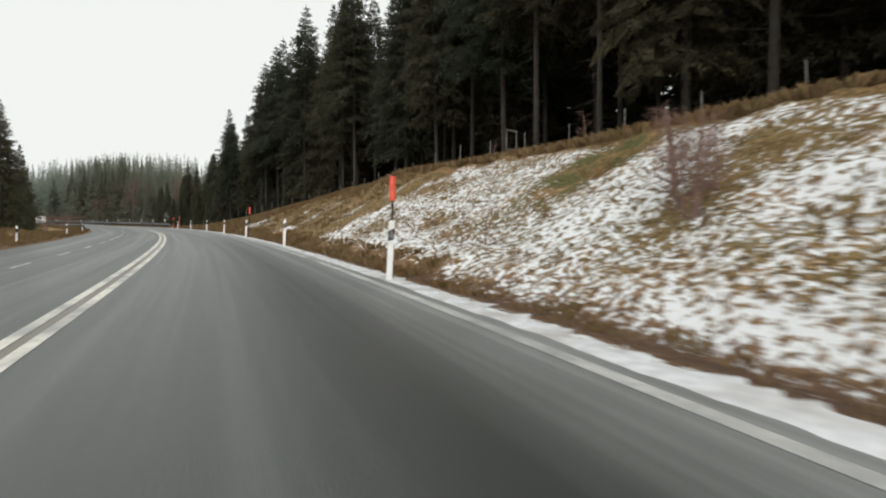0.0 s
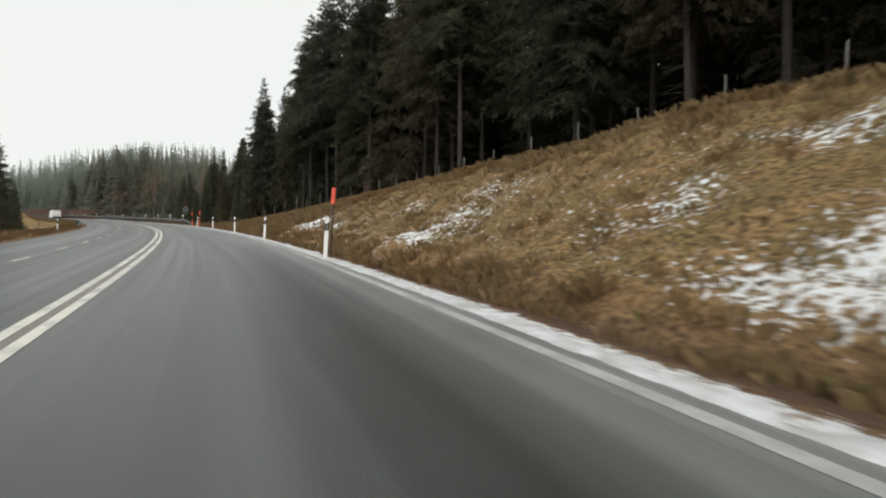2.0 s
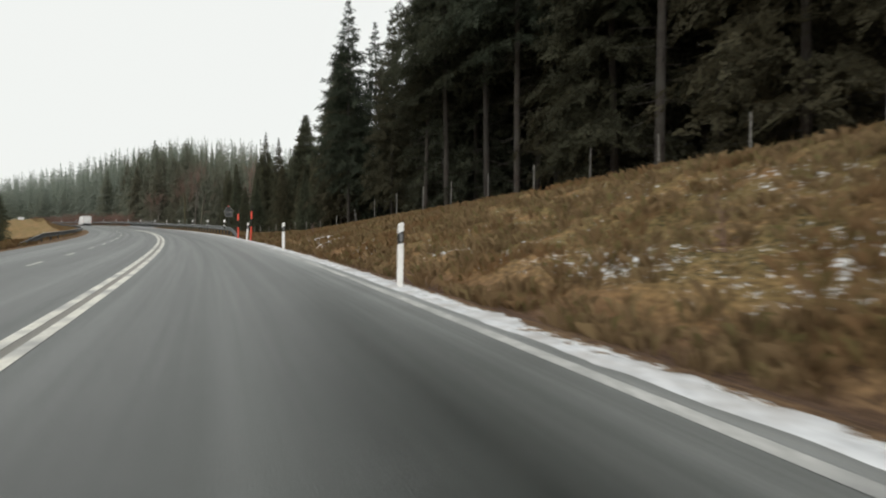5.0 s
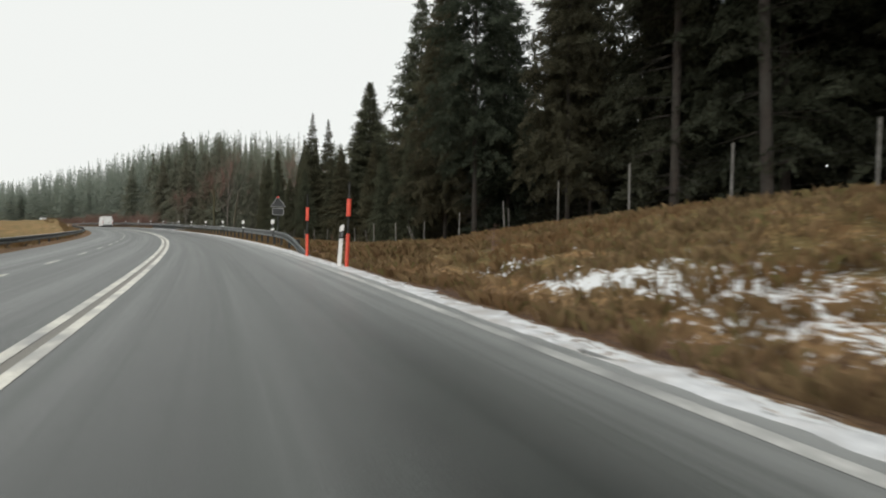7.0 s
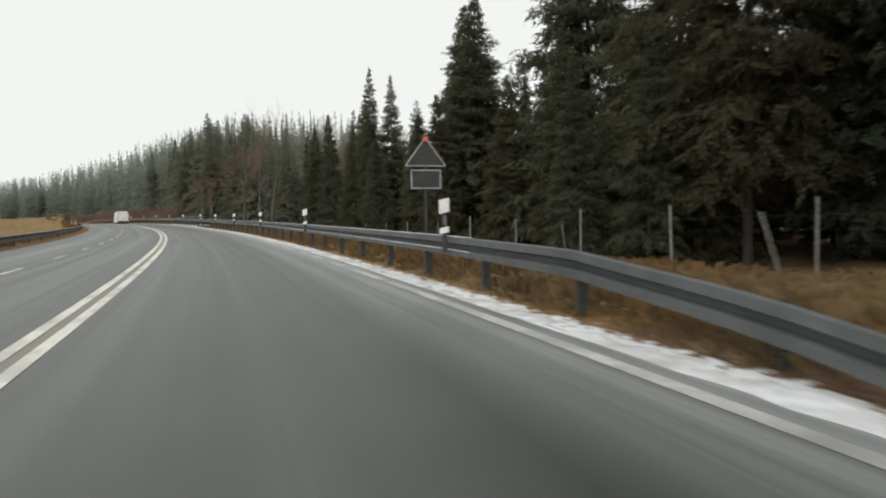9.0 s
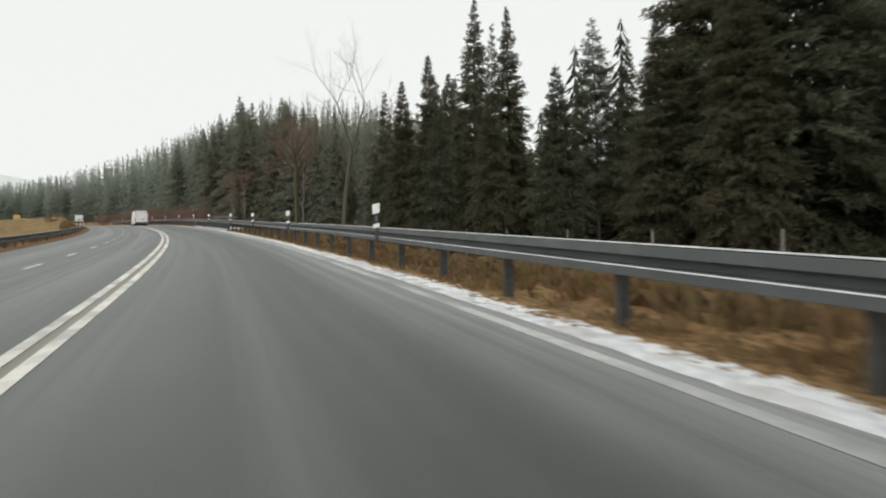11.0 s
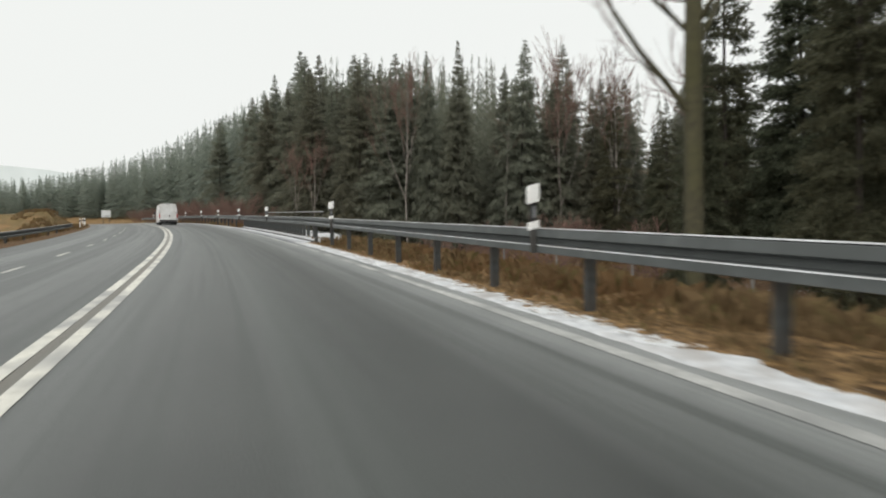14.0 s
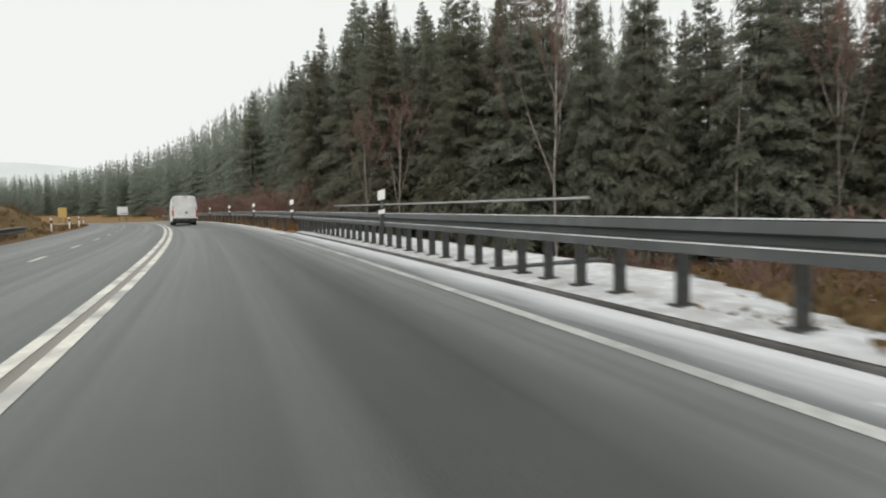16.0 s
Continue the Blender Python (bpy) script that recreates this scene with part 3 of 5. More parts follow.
def guard_rail(s0, s1, off, top, side, posts, ramp_from, label, low_s, low_z):
    """Beam sections of 4 m, a post and a spacer at each place given."""
    thing = tagged(new("guard_rail"), label, "guard rail")

    def drop(s):
        return top - np.interp(s, low_s, low_z)
    prof = beam_profile(off, top, side, 0.31)
    a = s0
    while a < s1 - 0.1:
        b = min(a + 4.0, s1)
        part("beam", sweep("beam", a, b + 0.012, prof, rail_steel, 0.5, drop), None, thing)
        a = b
    rim = [(off - side * 0.01, top + 0.004), (off - side * 0.07, top + 0.002), (off - side * 0.065, top + 0.011), (off - side * 0.02, top + 0.012)]
    part("snow_rim", sweep("snow_rim", max(s0, ramp_from), s1, rim, snow_mat, 1.0, drop), None, thing, "thin rim of snow on the top edge")
    low_rim = [(off - side * 0.082, top - 0.206), (off - side * 0.097, top - 0.212), (off - side * 0.094, top - 0.207), (off - side * 0.082, top - 0.201)]
    part("snow_rim", sweep("snow_rim", max(s0, ramp_from), s1, low_rim, snow_mat, 1.0, drop), None, thing, "thin rim of snow on the lower wave")
    bm = bmesh.new()
    for x0, x1, y0, y1 in ((-0.06, 0.06, -0.04, -0.033), (-0.06, -0.053, -0.04, 0.04), (0.053, 0.06, -0.04, 0.04)):
        box(bm, x0, x1, y0, y1, -1.35, 0.0)
    post_me = bpy.data.meshes.new("post")
    bm.to_mesh(post_me)
    bm.free()
    post_me.materials.append(post_steel)
    bm = box(bmesh.new(), -0.07, 0.07, -0.05, 0.05, -0.1, 0.1, 0.01)
    block_me = bpy.data.meshes.new("spacer")
    bm.to_mesh(block_me)
    bm.free()
    block_me.materials.append(post_steel)
    plate_me, arm_me = bpy.data.meshes.new("base_plate"), bpy.data.meshes.new("bracket")
    for me, bm in ((plate_me, box(bmesh.new(), -0.12, 0.12, -0.1, 0.1, -0.02, 0.012, 0.005)), (arm_me, box(bmesh.new(), -0.17, 0.17, -0.04, 0.04, -0.06, 0.06, 0.008))):
        bm.to_mesh(me)
        bm.free()
        me.materials.append(post_steel)
    for s in posts:
        low = float(drop(s))
        if low > 0.5:
            continue
        back = 0.52 if side > 0 and 182.5 < s < 208 else 0.19
        x, y, z = spot(s, off + side * back, top - 0.04 - low)
        ob = part("post", post_me, None, thing)
        ob.matrix_basis = pose(float(x), float(y), float(z), 0, 0, heading(s))
        if back > 0.3:
            x, y, z = spot(s, off + back, BANK * (off + back) + 0.105)
            part("base_plate", plate_me, None, thing).matrix_basis = pose(float(x), float(y), float(z), 0, 0, heading(s))
            x, y, z = spot(s, off + 0.31, top - 0.15 - low)
            part("bracket", arm_me, None, thing).matrix_basis = pose(float(x), float(y), float(z), 0, 0, heading(s))
        x, y, z = spot(s, off + side * 0.09, top - 0.15 - low)
        ob = part("spacer", block_me, None, thing)
        ob.matrix_basis = pose(float(x), float(y), float(z), 0, 0, heading(s))
    return thing


guard_rail(102.4, 290, 5.2, 1.10, 1, np.concatenate([103.8 + 2.4 * np.arange(32), [181.0, 183.0, 184.25, 185.2], np.arange(185.95, 208, 0.75), np.arange(210.0, 290, 2.45)]), 111.0,
           "long grey steel crash barrier with its start sunk into the verge",
           [102.4, 102.9, 105.0, 105.7, 106.5, 108.5, 111.7, 144, 160.5, 171.3, 182, 300], [0.12, 0.20, 0.50, 0.63, 0.73, 0.91, 0.95, 1.07, 1.08, 1.115, 1.17, 1.17])
guard_rail(94, 218, -7.25, 0.40, -1, np.arange(97, 217, 4.0), 104.0, "grey steel crash barrier along the far side of the road",
           [94, 104, 300], [-0.2, 0.40, 0.40])


def delineator(marker=False):
    """A white roadside post of triangular section with a slanting black band and a reflector."""
    thing = tagged(new("delineator_post"), "white plastic roadside post with a black band", "delineator", "roadside posts")

    def prism(z0, z1, grow=0.0, cut=0.0):
        bm = bmesh.new()
        w, d = 0.06 + grow, 0.05 + grow
        base = [(-w, -d), (w, -d), (w * 0.55, d), (-w * 0.55, d)]
        lo = [bm.verts.new((x, y, z0 + cut * x / w)) for x, y in base]
        hi = [bm.verts.new((x, y, z1 + cut * x / w)) for x, y in base]
        bm.faces.new(lo[::-1])
        bm.faces.new(hi)
        for i in range(4):
            bm.faces.new((lo[i], lo[(i + 1) % 4], hi[(i + 1) % 4], hi[i]))
        bmesh.ops.bevel(bm, geom=list(bm.edges), offset=0.012, segments=2, affect="EDGES")
        return bm
    part("post", prism(-0.25, 0.66), white_plastic, thing)
    part("band", prism(0.65, 0.86, 0.002, 0.03), black_plastic, thing, "slanting black band")
    part("cap", prism(0.845, 1.02, 0.0, 0.03), white_plastic, thing)
    part("reflector", box(bmesh.new(), -0.025, 0.025, -0.062, -0.05, 0.69, 0.83, 0.004), reflector_mat, thing, "small rectangular reflector")
    return thing


ground_posts = [(10.25, 4.76), (24.9, 4.85), (39.55, 4.82), (53.6, 4.85), (67.8, 4.85), (82.1, 4.75), (96.27, 4.82)]
first = delineator()
first.matrix_basis = at(*ground_posts[0], 0.24) @ pose(0, 0, 0, 0, 3.2, 0)
for (s, o), lean in zip(ground_posts[1:], (2.0, 3.0, 2.5, 1.0, 0.5, 4.5)):
    copy_thing(first, at(s, o, 0.27) @ pose(0, 0, 0, 0, lean, 0))
for s, o in ((38.0, -7.3), (58.0, -7.3), (78.0, -7.3), (225.6, -7.1), (236, -7.1), (247, -7.1), (262, -7.1)):
    copy_thing(first, at(s, o) @ pose(0, 0, 0, 0, -1.0, 180))


def marker_pole(segments, label):
    thing = tagged(new("snow_pole"), label, "snow pole", "snow poles")
    for z0, z1, r, m, nm in segments:
        bm = rod(bmesh.new(), (0, 0, z0), (0, 0, z1), r, r, 10)
        part(nm, bm, m, thing)
    return thing


pole = marker_pole([(0.0, 1.65, 0.024, black_plastic, "shaft"), (1.65, 2.12, 0.058, red_paint, "red_band"), (2.12, 2.15, 0.03, black_plastic, "tip")],
                   "dark snow pole with a bright red upper band")
pole.matrix_basis = at(10.45, 4.88, 0.0) @ pose(0, 0, 0, 0, 1.0, 0)
copy_thing(pole, at(39.8, 5.03, 0.04) @ pose(0, 0, 0, 0, 2.6, 0))
tall = marker_pole([(0.0, 0.95, 0.054, red_paint, "red_band"), (0.95, 1.45, 0.024, black_plastic, "shaft"), (1.45, 1.93, 0.06, red_paint, "red_band"), (1.93, 2.42, 0.022, black_plastic, "tip")],
                   "snow pole banded red and black with a long black tip")
tall.matrix_basis = at(96.5, 5.09, 0.1) @ pose(0, 0, 0, 0, 2.0, 0)
copy_thing(tall, at(101.65, 4.9, 0.0) @ pose(0, 0, 0, 0, 0.5, 0))


def rail_delineator():
    """A flat head with slanting edges over a black neck and a white foot, clipped to the barrier's top edge."""
    thing = tagged(new("barrier_delineator"), "white and black reflector post fixed on the crash barrier", "delineator", "posts on the barrier")

    def slanted(w, d, z0, z1, rise):
        bm = box(bmesh.new(), -w, w, -d, d, z0, z1, 0.008)
        for v in bm.verts:
            v.co.z += rise * v.co.x / w
        return bm
    part("head", slanted(0.085, 0.022, 0.33, 0.56, 0.022), white_plastic, thing)
    part("band", slanted(0.045, 0.02, 0.10, 0.34, 0.012), black_plastic, thing, "black neck")
    part("reflector", box(bmesh.new(), -0.02, 0.02, -0.028, -0.016, 0.14, 0.29, 0.003), reflector_mat, thing, "narrow white reflector")
    part("foot", slanted(0.075, 0.022, 0.0, 0.10, 0.018), white_plastic, thing)
    part("bracket", box(bmesh.new(), -0.04, 0.04, -0.012, 0.012, -0.3, 0.0), post_steel, thing, "steel bracket")
    return thing


rd = rail_delineator()
rd.matrix_basis = at(111.8, 5.06, 1.0)
for s in (125.0, 138.2, 151.7, 164.5, 176.8, 192.7, 206.0, 219.4, 232.8, 246.5, 261.5, 277.5):
    copy_thing(rd, at(s, 5.06, float(np.interp(s, [112, 144, 160, 171, 182], [1.0, 1.06, 1.07, 1.11, 1.16]))))



# ---- deer fence along the edge of the wood ----
FENCE_S = [-8, 45, 60, 78, 91, 104, 113, 122, 150, 182]
FENCE_O = [18.0, 17.5, 17.5, 17.2, 15.8, 14.6, 13.4, 12.9, 12.5, 12.5]


def ground_z(s, o):
    return float(land(s, o))


def deer_fence():
    thing = tagged(new("deer_fence"), "wire deer fence on slim grey wooden posts", "fence")
    r = random.Random(7)
    mesh_list = []
    for k in range(3):
        bm = rod(bmesh.new(), (0, 0, -0.4), (0.01 * k, 0, 1.62), 0.036, 0.03, 8)
        for v in bm.verts:
            v.co.x += 0.012 * math.sin(3 * v.co.z + k)
        me = bpy.data.meshes.new("post")
        bm.to_mesh(me)
        bm.free()
        me.materials.append(fence_wood)
        mesh_list.append(me)
    ss = 85.5 + 3.72 * np.arange(-25, 26)
    for k, s in enumerate(ss):
        o = float(np.interp(s, FENCE_S, FENCE_O)) + r.uniform(-0.08, 0.08)
        ob = part("post", mesh_list[k % 3], None, thing)
        ob.matrix_basis = at(s, o) @ pose(0, 0, 0, r.uniform(-2, 2), r.uniform(-2.5, 2.5), r.uniform(0, 360))
        ob.scale = (1, 1, r.uniform(0.94, 1.08) * float(np.interp(s, [20, 70, 84], [1.0, 1.04, 1.22])))
    for h in (0.15, 0.5, 0.85, 1.2, 1.5):
        cu = np.linspace(-7.4, 181, 120)
        off = np.interp(cu, FENCE_S, FENCE_O)
        p = spot(cu, off, land(cu, off) + h)
        ring = np.array([(0, 0, 0.0022), (0, 0, -0.0022), (0.0025, 0, 0)])
        v = (p[:, None, :] + ring[None]).reshape(-1, 3)
        f = [(i * 3 + j, i * 3 + (j + 1) % 3, i * 3 + 3 + (j + 1) % 3, i * 3 + 3 + j) for i in range(len(cu) - 1) for j in range(3)]
        part("wire", mesh_of("wire", v, f, wire_mat), None, thing)
    return thing


deer_fence()


def fence_gate(m):
    """A narrow wooden frame in the fence, with two rails across it."""
    thing = tagged(new("fence_gate"), "narrow wooden frame of a fence crossing", "gate")
    for x in (-0.45, 0.45):
        part("upright", rod(bmesh.new(), (x * 1.1, 0, -0.3), (x * 0.9, 0, 1.85), 0.045, 0.04, 8), fence_wood, thing)
    for z in (0.75, 1.8):
        part("rail", box(bmesh.new(), -0.5, 0.5, -0.05, -0.01, z - 0.05, z + 0.05, 0.008), fence_wood, thing)
    part("brace", rod(bmesh.new(), (0.4, 0.04, 1.0), (0.95, 0.04, -0.1), 0.04, 0.035, 6), fence_wood, thing)
    thing.matrix_basis = m
    return thing


gate = fence_gate(at(26.9, 17.45, turn=20))


def strut(m, tilt, length):
    thing = tagged(new("fence_strut"), "two pale poles leaning on a fence post", "strut", "fence struts")
    for x in (-0.05, 0.07):
        part("pole", rod(bmesh.new(), (x, 0, -0.2), (x + math.sin(tilt) * length, 0.05, math.cos(tilt) * length), 0.019, 0.016, 8), fence_wood, thing)
    thing.matrix_basis = m
    return thing


one = strut(at(112.3, 13.7), -0.42, 1.75)
copy_thing(one, at(119.6, 13.1, turn=40))
copy_thing(one, at(104.0, 14.8, turn=60))


# ---- signs ----
def warning_sign(m):
    """Seen from behind: a framed triangle over a small framed plate, clamped to a tube."""
    thing = tagged(new("traffic_sign"), "grey back of a triangular traffic sign with an extra plate", "traffic sign")
    part("post", rod(bmesh.new(), (0, 0, -0.5), (0, 0, 3.05), 0.038, 0.038, 12), aluminium, thing)
    a, b, c = Vector((-0.48, -0.05, 2.42)), Vector((0.48, -0.05, 2.42)), Vector((0, -0.05, 3.08))
    bm = bmesh.new()
    f = bm.faces.new([bm.verts.new(p) for p in (a, b, c)])
    ext = bmesh.ops.extrude_face_region(bm, geom=[f])
    bmesh.ops.translate(bm, vec=(0, -0.004, 0), verts=[g for g in ext["geom"] if isinstance(g, bmesh.types.BMVert)])
    part("plate", bm, aluminium, thing, "triangular metal plate")
    for p, q in ((a, b), (b, c), (c, a)):
        part("rim", rod(bmesh.new(), p, q, 0.016, 0.016, 6), sign_edge, thing)
    part("apex", box(bmesh.new(), -0.06, 0.06, -0.075, -0.056, 3.0, 3.09, 0.008), red_paint, thing, "red corner of the sign face")
    part("extra_plate", box(bmesh.new(), -0.35, 0.35, -0.055, -0.051, 1.9, 2.32), aluminium, thing, "rectangular plate under the triangle")
    for x0, x1, z0, z1 in ((-0.36, 0.36, 2.30, 2.33), (-0.36, 0.36, 1.88, 1.91), (-0.36, -0.33, 1.91, 2.30), (0.33, 0.36, 1.91, 2.30)):
        part("rim", box(bmesh.new(), x0, x1, -0.07, -0.035, z0, z1), sign_edge, thing)
    for z in (2.62, 2.2, 1.98):
        part("clamp", box(bmesh.new(), -0.1, 0.1, -0.045, 0.045, z - 0.02, z + 0.02, 0.006), sign_edge, thing)
    thing.matrix_basis = m
    return thing


warning_sign(at(114.4, 5.75, 0.19, turn=-12)).scale = (0.885, 0.885, 0.885)


def board_sign(name, label, w, h, lift, mat, m, bars=()):
    thing = tagged(new(name), label, "road sign")
    for x in (-w * 0.32, w * 0.32):
        part("post", rod(bmesh.new(), (x, 0.06, -1.2), (x, 0.06, lift + h * 0.9), 0.05, 0.05, 10), aluminium, thing)
    part("board", box(bmesh.new(), -w / 2, w / 2, -0.02, 0.02, lift, lift + h, 0.015), mat, thing)
    for x0, x1, z0, z1 in bars:
        part("bar", box(bmesh.new(), x0, x1, -0.032, -0.019, z0, z1), black_plastic, thing, "dark bar of unreadable writing")
    thing.matrix_basis = m
    return thing


board_sign("yellow_sign", "faded yellow road sign on two posts", 1.9, 2.6, 0.3, sign_yellow, pose(-130.41, 323.76, 12.75, 0, 0, 34))
board_sign("white_sign", "plain white road sign with a dark line", 1.75, 1.5, 0.7, sign_white, pose(-91.58, 282.98, 11.26, 0, 0, 29), [(-0.3, 0.75, 0.95, 1.07)])


# ---- the bridge at the end of the stretch ----
cap = tagged(new("bridge_cap"), "snow-covered concrete edge of a small bridge", "bridge", kind="structure")
part("kerb", sweep("kerb", 181.5, 207.5, [(5.32, -0.1), (5.32, BANK * 5.32 + 0.040), (5.335, BANK * 5.34 + 0.052), (5.37, BANK * 5.37 + 0.052), (5.37, -0.1)], concrete, 1.0), None, cap, "dark concrete kerb stone")
part("slab", sweep("slab", 185.6, 207.5, [(6.31, -0.6), (6.31, BANK * 6.31 + 0.068), (7.55, BANK * 7.5 + 0.08), (7.55, -0.6)], concrete, 1.0), None, cap)
part("slab", sweep("slab", 181.2, 207.5, [(5.375, -0.6), (5.375, BANK * 5.38 + 0.06), (6.3, BANK * 6.3 + 0.068), (6.3, -0.6)], concrete, 1.0), None, cap)
part("joint", sweep("joint", 187.9, 188.2, [(5.6, 0.1), (5.6, BANK * 5.6 + 0.13), (7.7, BANK * 7.6 + 0.15), (7.7, 0.1)], post_steel, 0.3), None, cap, "dark steel joint across the slab")
ss_ = np.arange(181.0, 207.0, 0.25)
oo_ = np.linspace(5.365, 7.7, 9)
gs_, go_ = np.meshgrid(ss_, oo_, indexing="ij")
edge_ = np.clip(np.minimum(np.minimum(go_ - 5.365, 7.7 - go_) / 0.1, (gs_ - 181.0 - 2.3 * np.clip(go_ - 5.6, 0, 3)) / 1.2), 0, 1)
bare_ = gs_ < 181.0 + 2.3 * np.clip(go_ - 5.6, 0, 3)
pp_ = spot(gs_, go_, BANK * go_ + 0.062 + 0.04 * edge_ - 0.5 * bare_)
pp_[..., 2] += 0.012 * lumps(pp_, 0.8) * edge_
tagged(new("snow_cover", mesh_of("snow_cover", pp_.reshape(-1, 3), lattice(len(ss_), 9), snow_mat)), "even sheet of snow on the bridge edge", "snow", kind="stuff")
tagged(new("shoulder_snow", ribbon("shoulder_snow", 181.4, 207, [4.47, 4.6, 5.0, 5.31], [0.003, 0.005, 0.006, 0.007], thin_snow)), "thin snow on the road shoulder", "snow", kind="stuff")


def bridge_railing():
    thing = tagged(new("bridge_railing"), "plain tubular steel handrail of the bridge", "handrail")
    cu = np.linspace(187.8, 207.0, 30)
    p = spot(cu, 7.25, 1.44)
    ang = np.linspace(0, 2 * np.pi, 8, endpoint=False)
    ring = np.stack([0.024 * np.cos(ang), 0 * ang, 0.024 * np.sin(ang)], 1)
    v = (p[:, None, :] + ring[None]).reshape(-1, 3)
    f = [(i * 8 + j, i * 8 + (j + 1) % 8, i * 8 + 8 + (j + 1) % 8, i * 8 + 8 + j) for i in range(29) for j in range(8)]
    part("handrail", mesh_of("handrail", v, f, sign_edge), None, thing)
    for s in np.arange(188.2, 207, 2.3):
        x, y, z = spot(s, 7.25, 0.3)
        part("post", rod(bmesh.new(), (float(x), float(y), float(z)), (float(x), float(y), float(z) + 1.13), 0.02, 0.02, 8), post_steel, thing)
    return thing


bridge_railing()


def feeding_shelter(m):
    """A low open shelter of weathered poles and planks among the brush."""
    thing = tagged(new("wooden_shelter"), "low weathered shelter of poles and planks", "shelter")
    for x in (-1.4, 1.4):
        for y in (-0.7, 0.7):
            part("pole", rod(bmesh.new(), (x, y, -1.5), (x, y, 1.5), 0.07, 0.06, 8), plank, thing)
    for k in range(5):
        part("plank", box(bmesh.new(), -1.9, 1.9, -1.0 + 0.42 * k, -0.64 + 0.42 * k, 1.5 + 0.06 * k, 1.55 + 0.06 * k, 0.01), plank, thing)
    part("rail", box(bmesh.new(), -1.5, 1.5, -0.78, -0.72, 0.7, 0.85, 0.01), plank, thing)
    part("rail", box(bmesh.new(), -1.5, 1.5, -0.78, -0.72, 1.15, 1.28, 0.01), plank, thing)
    thing.matrix_basis = m
    return thing


feeding_shelter(at(238, 9.5, 0.0, turn=-55))


# ---- the van ----
def delivery_van(m):
    """High-roofed panel van, its rear doors towards us; y runs forward."""
    thing = tagged(new("delivery_van"), "white high-roofed panel van with closed rear doors", "van")
    rings = []
    for y, w, h0, h1, dy in ((0.0, 0.99, 0.42, 2.45, 0), (0.06, 1.02, 0.38, 2.52, 0), (4.3, 1.02, 0.38, 2.52, 0), (4.75, 0.99, 0.38, 2.35, 0), (5.25, 0.95, 0.40, 1.55, 0), (5.85, 0.88, 0.42, 1.15, 0), (5.95, 0.84, 0.45, 0.8, 0)):
        rows = [(-w, h0), (-w, h0 + (h1 - h0) * 0.45), (-w * 0.985, h0 + (h1 - h0) * 0.6), (-w * 0.88, h1 - 0.10), (-w * 0.80, h1 - 0.02), (-w * 0.4, h1 + 0.03),
                (w * 0.4, h1 + 0.03), (w * 0.80, h1 - 0.02), (w * 0.88, h1 - 0.10), (w * 0.985, h0 + (h1 - h0) * 0.6), (w, h0 + (h1 - h0) * 0.45), (w, h0)]
        rings.append([(x, y, z) for x, z in rows])
    k = len(rings[0])
    v = [p for r in rings for p in r]
    f = [(i * k + j, i * k + (j + 1) % k, (i + 1) * k + (j + 1) % k, (i + 1) * k + j) for i in range(len(rings) - 1) for j in range(k)]
    f += [tuple(range(k)), tuple(range((len(rings) - 1) * k, len(rings) * k))[::-1]]
    part("body", mesh_of("body", v, f, van_paint, smooth_faces=False), None, thing)
    for side in (-1, 1):
        x0, x1 = (0.01, 0.86) if side > 0 else (-0.86, -0.01)
        door = part("rear_door", box(bmesh.new(), x0, x1, -0.035, 0.01, 0.55, 2.38, 0.02), van_paint, thing)
        part("panel", box(bmesh.new(), x0 + 0.1, x1 - 0.1, -0.045, -0.033, 1.45, 2.15, 0.008), van_paint, door)
        if side > 0:
            part("handle", box(bmesh.new(), 0.06, 0.22, -0.07, -0.033, 1.0, 1.16, 0.01), van_trim, door, "black door handle")
        for z in (0.8, 1.5, 2.2):
            part("hinge", box(bmesh.new(), side * 0.9 - 0.04, side * 0.9 + 0.04, -0.04, -0.01, z - 0.05, z + 0.05, 0.005), van_trim, thing)
        lamp = part("tail_light", box(bmesh.new(), side * 0.945 - 0.06, side * 0.945 + 0.06, -0.03, 0.05, 0.78, 1.32, 0.015), tail_red, thing, "upright red tail light")
        part("reverse_lens", box(bmesh.new(), side * 0.945 - 0.045, side * 0.945 + 0.045, -0.037, -0.025, 0.86, 0.95, 0.006), reflector_mat, lamp, "pale reversing lens")
        part("mirror", box(bmesh.new(), side * 1.16 - 0.1, side * 1.16 + 0.1, 4.6, 4.72, 1.35, 1.75, 0.03), van_trim, thing, "black wing mirror")
        for y in (1.0, 4.7):
            bm = rod(bmesh.new(), (side * 0.95, y, 0.35), (side * 0.70, y, 0.35), 0.35, 0.35, 24)
            wheel = part("wheel", bm, rubber, thing)
            part("rim", rod(bmesh.new(), (side * 0.955, y, 0.35), (side * 0.90, y, 0.35), 0.2, 0.2, 16), aluminium, wheel)
    part("bumper", box(bmesh.new(), -0.98, 0.98, -0.10, 0.06, 0.40, 0.60, 0.03), van_trim, thing, "dark plastic rear bumper")
    part("underside", box(bmesh.new(), -0.85, 0.85, 0.1, 5.7, 0.25, 0.42), van_trim, thing)
    part("number_plate", box(bmesh.new(), -0.60, -0.1, -0.05, -0.036, 0.72, 0.83, 0.004), white_plastic, thing, "plain pale bar")
    part("brake_light", box(bmesh.new(), -0.2, 0.2, -0.03, 0.02, 2.42, 2.475, 0.008), van_trim, thing, "dark lamp strip over the doors")
    thing.matrix_basis = m
    return thing


delivery_van(at(234.0, 1.55, BANK * 1.55))


